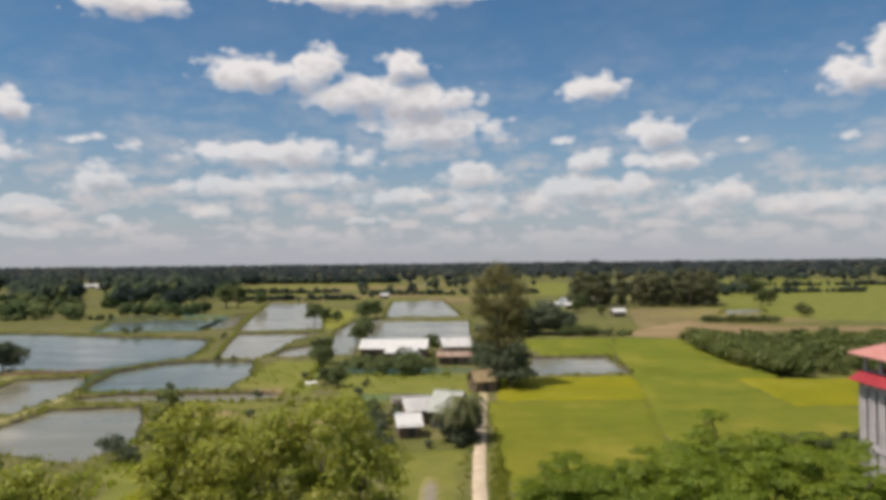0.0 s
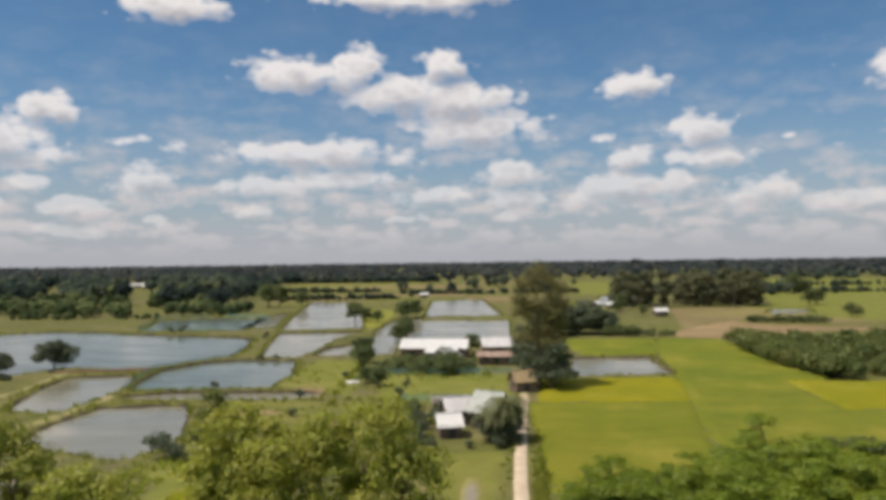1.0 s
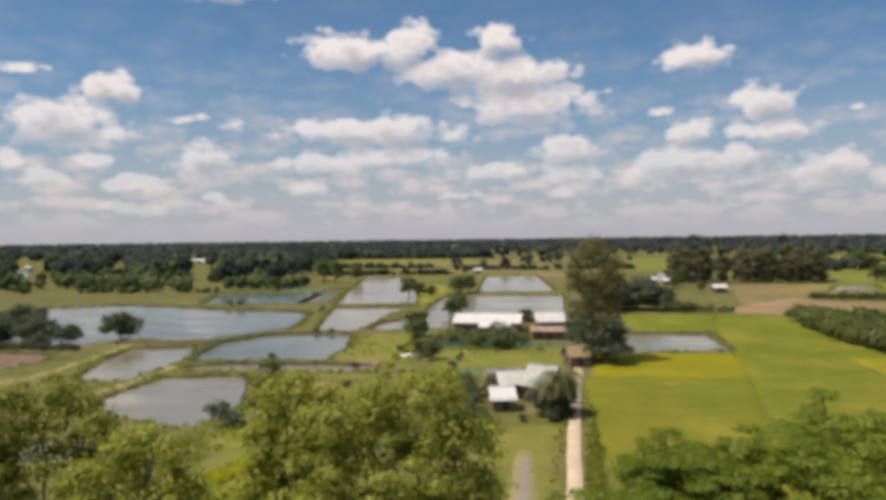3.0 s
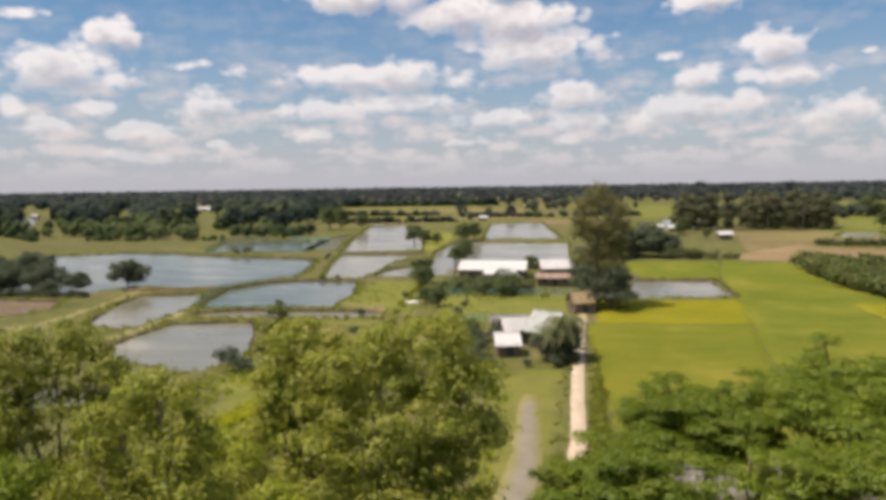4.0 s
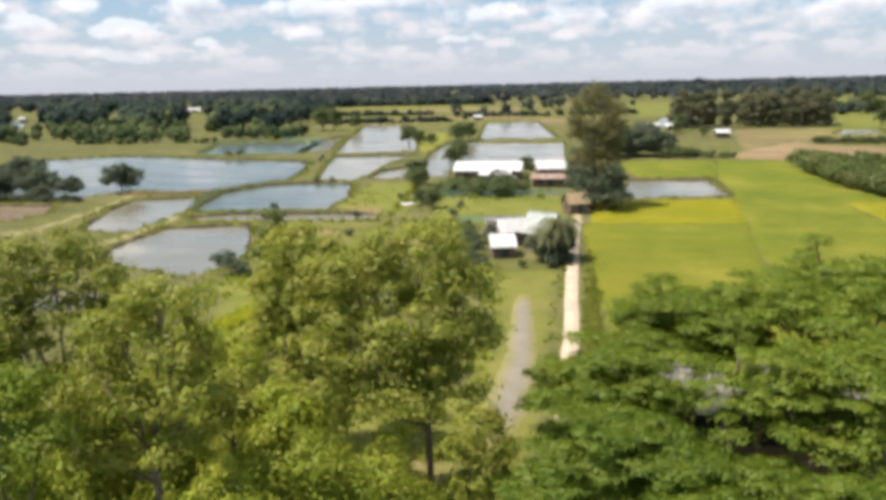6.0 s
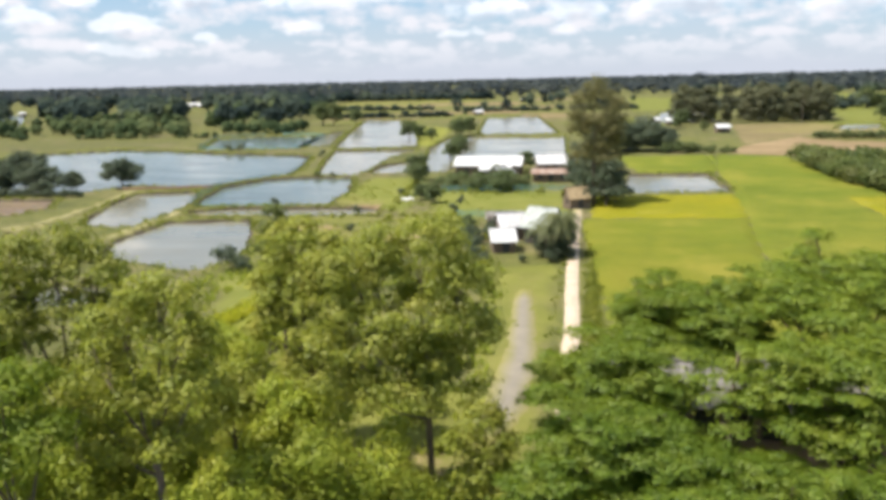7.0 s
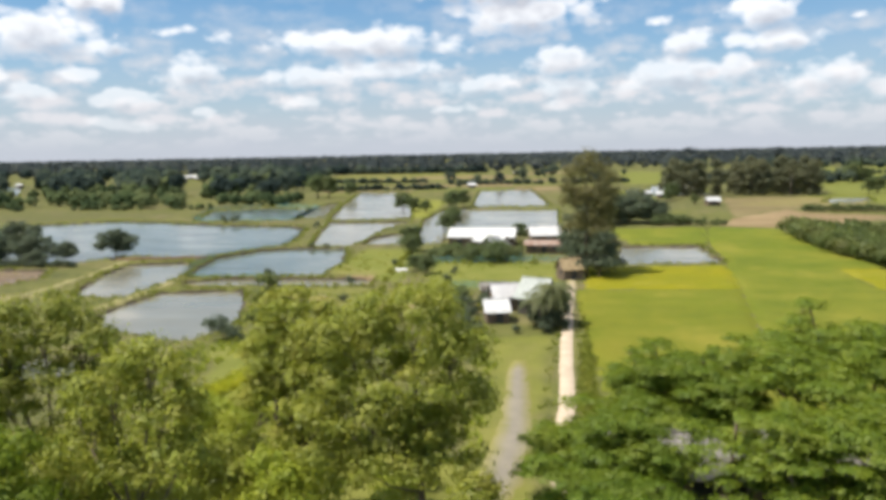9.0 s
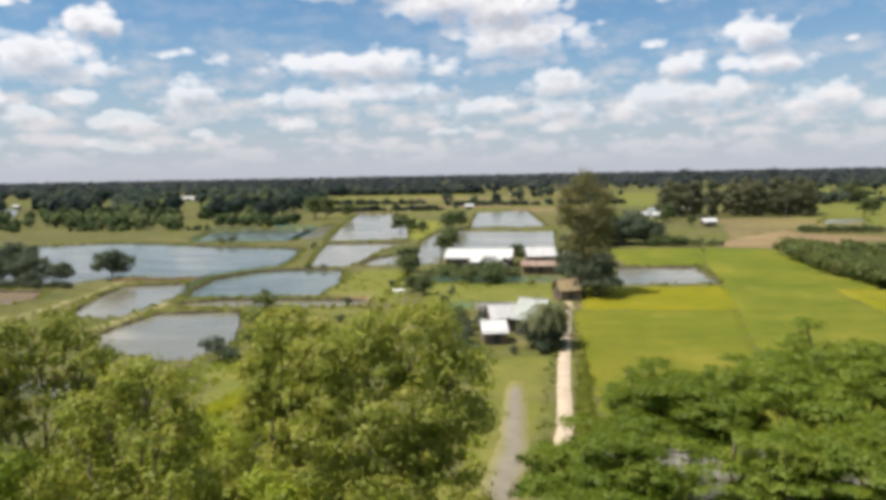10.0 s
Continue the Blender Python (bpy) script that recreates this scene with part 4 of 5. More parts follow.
make_tree(21, (-14.2, 30.4, 0), 3.4, 0.11,
          [(0, 0, 7.4, 1.4, 1.4, 1.0), (-1.3, 0, 6.2, 1.3, 1.3, 0.9), (1.2, 0, 6.0, 1.3, 1.3, 0.9), (0, 0, 5.0, 1.5, 1.4, 0.9)],
          LEAF_BRIGHT, "young bright green tree under taller trees", GROUP_NEAR, clumps=34, per_clump=100, clump_r=0.4, size=0.13)
make_tree(20, (-19.5, 44.0, 0), 3.4, 0.16,
          [(0, 0, 6.6, 1.8, 1.7, 1.2), (-1.8, 0, 5.8, 1.6, 1.6, 1.1), (1.4, 0, 5.6, 1.5, 1.5, 1.1), (0, 0, 4.6, 1.9, 1.8, 1.1)],
          LEAF_OLIVE, "olive-green tree among taller trees", GROUP_NEAR, clumps=28, per_clump=52)


make_tree(24, (-22.2, 62, 0), 9.0, 0.18,
          [(0, 0, 14.3, 0.7, 0.7, 0.8), (-0.4, 0, 13.1, 1.1, 1.0, 0.9), (0.6, 0, 12.2, 1.3, 1.2, 1.0), (-0.8, 0, 11.2, 1.3, 1.2, 0.9), (0.5, 0, 10.2, 1.5, 1.3, 1.0), (-0.3, 0, 9.0, 1.4, 1.3, 0.9)],
          LEAF_SHADY, "dark green slender tree behind a taller tree", GROUP_NEAR, clumps=34, per_clump=90, clump_r=0.36, size=0.15)


def spreading_tree(seed, place, crown_x, crown_y, top, rim, pads, label, skirt=3.5, leaf=None):
    """A wide umbrella tree: long limbs carry small flat leafy pads in tiers over a dome, the outer ones drooping."""
    rng = np.random.default_rng(seed)
    lobes = []
    for i in range(int(pads * 1.6)):
        w = i * 2.39996
        if i < pads * 1.2:
            r = math.sqrt((i + 0.5) / (pads * 1.2))
            z = rim + (top - rim) * math.sqrt(max(0.0, 1 - (0.96 * r) ** 2)) + rng.normal(-0.45, 0.85) + 0.5 * math.sin(1.3 * w + 5 * r) + (rng.uniform(0.4, 1.5) if i % 14 == 3 else 0)
        else:
            r = rng.uniform(0.72, 1.02)
            z = rim - skirt * rng.uniform(0.0, 1.0) + 1.0
        x, y = crown_x * r * math.cos(w), crown_y * r * math.sin(w)
        s = rng.uniform(0.55, 1.5)
        lobes.append((x, y, z, 1.0 * s, 1.0 * s, rng.uniform(0.2, 0.56) * s))
    return make_tree(seed, place, rim * 0.62, 0.42, lobes, leaf or LEAF_RAIN, label, GROUP_NEAR, clumps=46, per_clump=80,
                     clump_r=0.28, size=0.105, up=1.2, twigs=1, limb_every=16, flat_by=0.3)


UMBRELLA, LOW = "wide umbrella-shaped tree with tiers of bright green foliage", "low spreading green tree with layered foliage"
spreading_tree(31, (9.6, 51.5, 0), 4.8, 5.4, 10.5, 7.2, 96, UMBRELLA, skirt=2.6)
spreading_tree(32, (20.6, 52.0, 0), 8.8, 8.0, 11.7, 7.8, 170, UMBRELLA, skirt=3.0)
spreading_tree(39, (4.6, 41.8, 0), 2.3, 3.0, 9.2, 6.6, 42, UMBRELLA, skirt=3.6)
spreading_tree(40, (16.0, 39.0, 0), 5.8, 3.6, 11.0, 7.8, 84, LOW, skirt=3.6)
spreading_tree(33, (3.6, 35.0, 0), 4.2, 3.4, 8.6, 5.6, 50, LOW, skirt=4.0, leaf=LEAF_FRONT)
spreading_tree(35, (13.6, 31.5, 0), 5.0, 3.4, 6.8, 4.6, 44, LOW, skirt=3.6, leaf=LEAF_FRONT)
spreading_tree(36, (8.6, 35.2, 0), 4.6, 3.0, 6.8, 4.8, 58, LOW, skirt=4.0, leaf=LEAF_FRONT)
spreading_tree(37, (0.6, 35.6, 0), 2.6, 2.8, 5.6, 3.4, 26, "small spreading green tree beside the lane", skirt=2.6, leaf=LEAF_FRONT)
spreading_tree(38, (23.0, 37.0, 0), 5.0, 3.8, 11.2, 7.4, 58, LOW, skirt=3.6)
spreading_tree(34, (31.5, 46.0, 0), 7.0, 6.5, 11.4, 7.4, 78, UMBRELLA)
spreading_tree(43, (2.0, 46.4, 0), 2.4, 2.0, 7.9, 5.4, 34, LOW, skirt=4.0)
spreading_tree(44, (9.6, 41.0, 0), 3.4, 1.4, 9.6, 7.8, 12, LOW, skirt=1.6)
spreading_tree(42, (7.6, 30.5, 0), 4.0, 2.6, 7.0, 4.6, 40, LOW, skirt=3.0, leaf=LEAF_FRONT)


def spire_tree(place, height):
    """A slim tree with whorls of drooping boughs."""
    rng = np.random.default_rng(41)
    lobes = []
    for i in range(11):
        f = i / 10
        z = height * (0.3 + 0.68 * f)
        r = (1 - f) * 2.0 + 0.15
        for k in range(4 if f < 0.9 else 1):
            w = k * 1.57 + i * 0.7
            lobes.append((r * 0.6 * math.cos(w), r * 0.6 * math.sin(w), z, 0.55 * r + 0.1, 0.55 * r + 0.1, 0.22))
    return make_tree(41, place, height * 0.95, 0.14, lobes, LEAF_GREEN, "slim conical tree with tiered boughs", "trees below the viewpoint", clumps=16, per_clump=30, clump_r=0.22, size=0.15, up=0.8, twigs=1)


spire_tree((22.8, 69.5, 0), 10.6)


# ---- mid-distance trees: a few kinds, repeated ----
def kinds(seed, n, width, z0, z1, material, label, group, trunk=0.2, size=0.42, clumps=22, per_clump=26, clump_r=0.7, place=(0, 0, 0), category="tree", name="tree"):
    rng = random.Random(seed)
    return make_tree(seed, place, z0, trunk, round_lobes(rng, n, width, z0, z1), material, label, group, clumps=clumps, per_clump=per_clump, clump_r=clump_r, size=size, twigs=1, name=name, category=category)


def repeat(proto, spots, seed=1):
    """Copies of a thing at (x, y, scale) spots, each turned its own way."""
    rng = random.Random(seed)
    for x, y, s in spots:
        copy_thing(proto, pose(x, y, -0.1, 0, 0, rng.uniform(0, 360)) @ Matrix.Diagonal((s * rng.uniform(0.92, 1.1), s * rng.uniform(0.92, 1.1), s, 1)))


undergrowth = kinds(50, 5, 3.6, 0.8, 2.4, LEAF_BRIGHT, "yellow-green shrub in the undergrowth", "undergrowth", trunk=0.06, size=0.18, clumps=28, per_clump=32, clump_r=0.36, place=(-9.5, 44.5, 0), category="shrub", name="shrub")
young = kinds(48, 7, 5.4, 3.2, 6.6, LEAF_BRIGHT, "young yellow-green tree filling the grove", "undergrowth", trunk=0.11, size=0.19, clumps=40, per_clump=46, clump_r=0.42, place=(-15.0, 42.0, 0))
repeat(young, [(-20.5, 38.5, 0.85), (-24.5, 32.5, 1.0), (-28.5, 35, 1.1), (-21, 28, 0.9), (-17, 28.5, 0.8), (-31, 33, 1.1), (-26.5, 42, 1.1), (-33, 42, 1.1)], 48)
_r = random.Random(50)
_spots = [(_r.uniform(-31, -4.8), _r.uniform(33, 58), _r.uniform(0.5, 1.15)) for _ in range(60)]
repeat(undergrowth, [(-30.5, 66.5, 1.0), (-32.5, 68.5, 1.0), (-28.0, 65.0, 1.1), (-34.5, 70.5, 0.9), (-25.5, 62.0, 1.1), (-29.5, 62.0, 1.1), (-23.0, 66.0, 1.0), (-26.0, 69.0, 1.0)] + [q for q in _spots if not (q[0] > -9 and q[1] > 44)], 50)
weeds = kinds(49, 4, 3.0, 0.6, 1.8, LEAF_OLIVE, "olive-green shrub in the undergrowth", "undergrowth", trunk=0.05, size=0.17, clumps=30, per_clump=40, clump_r=0.34, place=(-17.0, 50.0, 0), category="shrub", name="shrub")
repeat(weeds, [(_r.uniform(-38, -7), _r.uniform(32, 64), _r.uniform(0.5, 1.1)) for _ in range(45)], 51)

bank_tree = kinds(51, 11, 8.4, 1.5, 4.9, LEAF_DARK, "small dark round tree on a pond bank", "bank trees", trunk=0.14, size=0.3, clump_r=0.5, place=(-107.5, 187.0, 0))
# the last, tiny copies are added as a dark strip for shadow below the trees
repeat(bank_tree, [(-135, 170, 0.9), (-115.8, 178, 0.7), (-122.5, 177.5, 0.95), (-118.5, 170.5, 0.5), (-131.5, 176, 1.1), (-139, 179, 0.9), (-147, 177, 1.0), (-140, 196, 1.2), (-147, 190, 1.1)] + [(-137 + 1.9 * i, 167.4 + 0.5 * math.sin(3.1 * i), 0.24 + 0.06 * math.sin(2.3 * i)) for i in range(17)])
bush_proto = kinds(52, 5, 4.2, 1.0, 2.6, LEAF_DARK, "dark leafy bush on a pond bank", "bushes", trunk=0.08, size=0.26, clump_r=0.4, place=(-42.5, 99.5, 0), category="bush", name="bush")
repeat(bush_proto, [(-40.0, 98.0, 0.7), (-55.5, 155, 0.5), (-76.6, 266, 0.5), (-75.4, 258, 0.45), (-113, 280.5, 0.8), (-117, 281.5, 0.7), (-60.5, 202.6, 0.4), (-56, 202.8, 0.4)], 2)

mixed = kinds(53, 7, 5.4, 2.0, 5.7, LEAF_WOOD, "round green tree beside the fish farm", "farm trees", place=(-31.5, 192, 0))
repeat(mixed, [(-30.0, 184, 0.8), (-22.5, 157, 0.62), (-25.5, 160, 0.55), (-36, 340, 1.25), (-39, 346, 1.1), (-33, 350, 1.2), (-57, 330, 1.2), (-52, 327, 0.9), (-46, 322, 0.8), (-27.5, 254, 0.9), (-28.5, 262, 1.0), (-29.5, 245, 0.8), (-119, 438, 1.9), (-126, 440, 2.0), (-108, 446, 1.3)], 3)
shrub = kinds(54, 5, 4.6, 0.9, 2.4, LEAF_WOOD, "low green shrub in front of the farm sheds", "farm shrubs", trunk=0.08, size=0.32, clump_r=0.5, place=(-19.5, 176, 0), category="shrub", name="shrub")
repeat(shrub, [(-17, 178, 1.0), (-14, 175, 1.1), (-11, 177, 1.2), (-8.5, 174, 1.25), (-6.5, 177, 1.0), (-23, 180, 0.9), (-21, 186, 0.9), (-16, 184, 0.9), (-5, 181, 0.8), (-12, 186, 0.9)], 4)

# tall wispy trees over the path
wispy = make_tree(61, (9.5, 153, 0), 14.0, 0.32,
                  [(0, 0, 22.0, 2.0, 1.8, 2.6), (-2.4, 0.5, 19.8, 2.3, 2.0, 2.6), (2.8, 0, 19.4, 2.5, 2.0, 2.6), (-3.6, 0, 16.8, 1.8, 1.8, 2.2), (4.2, 0, 16.4, 1.8, 1.8, 2.2), (0.4, 0, 15.6, 3.0, 2.6, 2.4), (-2.6, 0, 14.4, 2.4, 2.2, 2.2), (3.0, 0, 14.0, 2.4, 2.2, 2.4), (0, 0, 11.2, 3.2, 2.8, 2.2), (2.8, 0, 9.2, 2.4, 2.4, 2.0), (-2.4, 0, 9.4, 2.4, 2.4, 2.0)],
                  LEAF_NEEDLE, "tall wispy grey-green tree beside the path", "path trees", clumps=22, per_clump=34, clump_r=0.8, size=0.26, up=0.1)
repeat(wispy, [(12.6, 158, 0.78)], 6)
under = kinds(62, 8, 6.6, 2.0, 7.4, LEAF_DARK, "dense dark green tree beside the path", "path trees", size=0.36, place=(11.8, 150.5, 0))
repeat(under, [(9.2, 158, 0.85), (14.0, 156, 0.75), (9.5, 176, 1.0), (8, 190, 1.0)], 7)

# dark thicket past the pond
thicket = kinds(63, 7, 9.0, 2.5, 8.0, LEAF_DARK, "dark green thicket tree behind the rice", "thicket", size=0.6, clump_r=0.95, place=(27, 262, 0))
repeat(thicket, [(22, 256, 0.9), (31, 268, 1.15), (36, 262, 0.95), (40, 268, 0.75), (25, 272, 1.15), (19, 268, 1.1)], 8)
repeat(shrub, [(48, 257, 0.9), (52, 256, 0.75), (56, 255, 0.65), (44, 256, 1.0), (59, 257, 0.5), (39, 257, 1.0), (42.5, 261, 1.1), (46, 262, 0.9)], 9)

# orchard of broad-leaved bushes
orchard = kinds(64, 6, 6.0, 1.2, 3.4, LEAF_ORCHARD, "green leafy bush in a dense orchard", "orchard", trunk=0.09, size=0.46, clump_r=0.6, clumps=16, per_clump=18, place=(73, 231, 0), category="bush", name="orchard_bush")
_r = random.Random(64)
_spots = []
for j in range(17):
    for i in range(20):
        x, y = 66 + i * 4.6 + _r.uniform(-2.2, 2.2), 166 + j * 5.6 + _r.uniform(-2.6, 2.6)
        if inside_distance(np.array(x), np.array(y), [(71, 222), (69.5, 190), (71, 166), (92, 163), (140, 236), (94, 226)]) > 0:
            _spots.append((x, y, _r.choice((0.6, 0.75, 0.9, 1.1)) * _r.uniform(0.9, 1.1)))
# its edge along the rice: a close row of taller bushes
for i in range(26):
    y = 163 + 2.4 * i
    _spots.append((70.6 + 1.2 * math.sin(y * 0.09) + _r.uniform(-0.7, 0.7), y + _r.uniform(-0.8, 0.8), _r.uniform(0.95, 1.35)))
repeat(orchard, _spots, 10)
repeat(shrub, [(44 + i * 2.6 + _r.uniform(-0.5, 0.5), 104 - i * 1.0 + _r.uniform(-0.6, 0.6), _r.uniform(0.5, 0.8)) for i in range(12)], 11)
repeat(shrub, [(101 + i * 2.6, 307 - i * 0.35, _r.uniform(0.7, 1.0)) for i in range(11)], 12)

# grove with straight trunks behind the fields
grove = kinds(65, 10, 6.0, 2.4, 16.5, LEAF_GROVE, "tall dark narrow grove tree behind the fields", "grove", trunk=0.3, size=0.72, clump_r=0.95, clumps=20, per_clump=20, place=(90, 408, 0))
_spots = []
for j in range(4):
    for i in range(17):
        if i > 7 or _r.random() < 0.45:
            _spots.append((64 + i * 4.7 + j * 2.5 + _r.uniform(-1.8, 1.8), 411 + j * 12 + _r.uniform(-4, 4), _r.uniform(0.62, 1.08)))
repeat(grove, _spots, 13)
repeat(mixed, [(208, 545, 2.0), (216, 548, 1.4), (165, 414, 1.2), (171, 418, 1.3), (150, 333, 0.9), (152, 331, 0.7), (60, 372, 0.9), (68, 350, 0.7), (22, 300, 1.2), (36, 366, 0.7), (64, 385, 1.2)], 14)


# ---- far woodland ----
OPEN_WEDGE = [(-112, 425), (-150, 520), (-235, 830), (-180, 935), (-65, 900), (60, 700), (84, 560), (62, 380), (20, 420), (-28, 440)]


def woodland(seed, areas, label, material, gaps=0.0, thinned=0.93, up=0.6):
    """Many trees that nobody could count: lumpy crowns of leaf clumps, one mesh. Areas: x0, x1, y0, y1, trees, clumps each, clump size, heights."""
    rng = np.random.default_rng(seed)
    chunks, tones = [], []
    for x0, x1, y0, y1, count, leaves, size, low_h, high_h in areas:
        tx, ty = rng.uniform(x0, x1, count), rng.uniform(y0, y1, count)
        open_land = inside_distance(tx, ty, OPEN_WEDGE) > 0
        keep = ~(open_land & (rng.uniform(0, 1, count) < thinned))
        for bearing in (-0.46, -0.71):       # clearings round far roofs
            keep &= ~((np.abs(tx / ty - bearing) < np.where(ty > 430, 0.017, 0.008)) & (ty > 388) & (ty < 930))
        tx, ty = tx[keep], ty[keep]
        keep = soft_noise(tx, ty, 0.045) + 0.5 * soft_noise(tx, ty, 0.13) > gaps - 0.9
        tx, ty = tx[keep], ty[keep]
        n = len(tx)
        hh = low_h + (high_h - low_h) * rng.uniform(0, 1, n) ** 1.6
        ww = hh * rng.uniform(0.32, 0.68, n)
        d = rng.normal(0, 1, (n, leaves, 3))
        d /= np.linalg.norm(d, axis=2, keepdims=True)
        d[..., 2] = np.where(rng.uniform(0, 1, (n, leaves)) < 0.6, np.abs(d[..., 2]), d[..., 2])
        lump = 1 + 0.3 * np.sin(4 * d[..., :1] + 3 * d[..., 1:2] + tx[:, None, None]) * np.sin(5 * d[..., 2:3] + ty[:, None, None])
        rad = rng.uniform(0.6, 1.0, (n, leaves, 1)) * lump
        centre = np.stack([tx, ty, hh * 0.54], -1)[:, None, :]
        pts = centre + d * rad * np.stack([ww, ww, hh * 0.46], -1)[:, None, :]
        chunks.append(leaf_quads(rng, pts.reshape(-1, 3), d.reshape(-1, 3), size, up, 0.8))
        tones.append(np.repeat(rng.uniform(0, 1, n), leaves))
    me = quads_mesh("woodland", np.concatenate(chunks), material)
    tone = np.repeat(np.concatenate(tones), 4).astype(np.float32)
    shade = me.color_attributes.new("tone", "FLOAT_COLOR", "POINT")
    shade.data.foreach_set("color", np.stack([tone, tone, tone, np.ones_like(tone)], -1).ravel())
    return tagged(new("woodland", me), label, "woodland", kind="stuff")


woodland(71, [(-420, -140, 398, 424, 60, 420, 0.75, 4, 9), (-460, -150, 424, 480, 85, 380, 0.95, 5, 12), (-560, -170, 480, 640, 90, 220, 1.2, 5, 12)],
         "olive-green village trees beyond the ponds", WOOD_OLIVE, 0.7, up=1.0)
woodland(74, [(-460, -150, 428, 480, 30, 520, 0.95, 10, 17), (-640, -160, 480, 720, 210, 260, 1.4, 9, 17), (-950, -200, 720, 960, 340, 110, 2.0, 9, 16)],
         "dark green village trees beyond the ponds", WOOD_DEEP_HAZY, 0.62, up=1.0)
woodland(75, [(-420, -160, 388, 404, 80, 200, 0.7, 2.5, 6), (-330, -156, 356, 392, 80, 300, 0.72, 3, 8), (-330, -152, 352, 358, 70, 120, 0.6, 1.2, 3), (-152, -118, 368, 392, 18, 240, 0.7, 3, 7), (-140, -112, 392, 430, 16, 160, 0.8, 3, 6)],
         "low scrub along the far pond bank", WOOD_OLIVE, 0.7)
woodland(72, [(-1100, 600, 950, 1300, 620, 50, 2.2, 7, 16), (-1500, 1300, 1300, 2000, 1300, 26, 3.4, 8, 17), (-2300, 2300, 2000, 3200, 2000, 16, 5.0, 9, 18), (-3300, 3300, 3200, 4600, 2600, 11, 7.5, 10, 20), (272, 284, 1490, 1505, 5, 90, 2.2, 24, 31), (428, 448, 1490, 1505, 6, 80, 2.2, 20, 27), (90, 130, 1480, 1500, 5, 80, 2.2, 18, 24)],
         "dark distant tree belt along the horizon, tinted bluish for haze", WOOD_FAR_HAZY, up=1.8)
woodland(73, [(-70, 60, 540, 690, 26, 200, 1.0, 4, 11), (100, 240, 520, 640, 40, 160, 1.2, 5, 13), (-60, 90, 700, 800, 30, 120, 1.4, 5, 12), (180, 900, 840, 1000, 240, 70, 1.9, 6, 15)],
         "scattered trees among far fields", WOOD_DEEP_HAZY, 0.9, 0.6, 1.0)
woodland(77, [(-150, -60, 520, 524, 110, 110, 0.8, 1.2, 4.5), (-190, -90, 640, 645, 120, 90, 1.0, 1.5, 5), (-230, -60, 930, 950, 240, 60, 1.7, 3, 9), (-60, 70, 590, 596, 110, 90, 0.9, 1.5, 5), (110, 300, 560, 568, 170, 70, 1.0, 1.5, 5), (150, 480, 690, 700, 220, 60, 1.2, 1.5, 5)],
         "hedge rows between far fields", WOOD_DEEP_HAZY, -9, 0.0, 1.0)


# ---- buildings ----
def ridged_sheet(bm, a, b, c, d, pitch=0.5, depth=0.05, thick=0.03):
    """A corrugated sheet between eave a-b and ridge d-c, with thickness; ribs run from eave to ridge."""
    a, b, c, d = (Vector(v) for v in (a, b, c, d))
    n = max(2, int((b - a).length / pitch) * 2)
    nor = (b - a).cross(d - a).normalized()
    if nor.z < 0:
        nor = -nor
    rows = []
    for i in range(n + 1):
        f = i / n
        up_by = nor * (depth if i % 2 else 0.0)
        lo, hi = a.lerp(b, f) + up_by, d.lerp(c, f) + up_by
        rows.append([bm.verts.new(p) for p in (lo, hi, lo - nor * thick, hi - nor * thick)])
    for p, q in zip(rows, rows[1:]):
        bm.faces.new((p[0], q[0], q[1], p[1]))
        bm.faces.new((p[2], p[3], q[3], q[2]))
        bm.faces.new((p[0], p[2], q[2], q[0]))
        bm.faces.new((p[1], q[1], q[3], p[3]))
    for r in (rows[0], rows[-1]):
        bm.faces.new((r[0], r[1], r[3], r[2]))
    bmesh.ops.recalc_face_normals(bm, faces=bm.faces)
    return bm


def wall_with_openings(parent, length, height, thick, openings, m, material):
    """A wall along local x with real openings (x0, x1, z0, z1); the pose m carries it to its side."""
    xs = sorted({0.0, length, *[v for o in openings for v in o[:2]]})
    zs = sorted({0.0, height, *[v for o in openings for v in o[2:4]]})
    bm = bmesh.new()
    for x0, x1 in zip(xs, xs[1:]):
        for z0, z1 in zip(zs, zs[1:]):
            cx, cz = (x0 + x1) / 2, (z0 + z1) / 2
            if not any(o[0] < cx < o[1] and o[2] < cz < o[3] for o in openings):
                box_bm(x0, x1, 0, thick, z0, z1, bm=bm)
    bmesh.ops.remove_doubles(bm, verts=bm.verts, dist=0.001)
    bmesh.ops.transform(bm, matrix=m, verts=bm.verts)
    w = part("wall", bm, material, parent)
    for o in openings:
        pane = box_bm(o[0], o[1], thick * 0.6, thick * 0.8, o[2], o[3])
        bmesh.ops.transform(pane, matrix=m, verts=pane.verts)
        kind = "door" if o[2] < 0.1 else "window"
        part(kind, pane, DARK_OPENING, w)
    return w


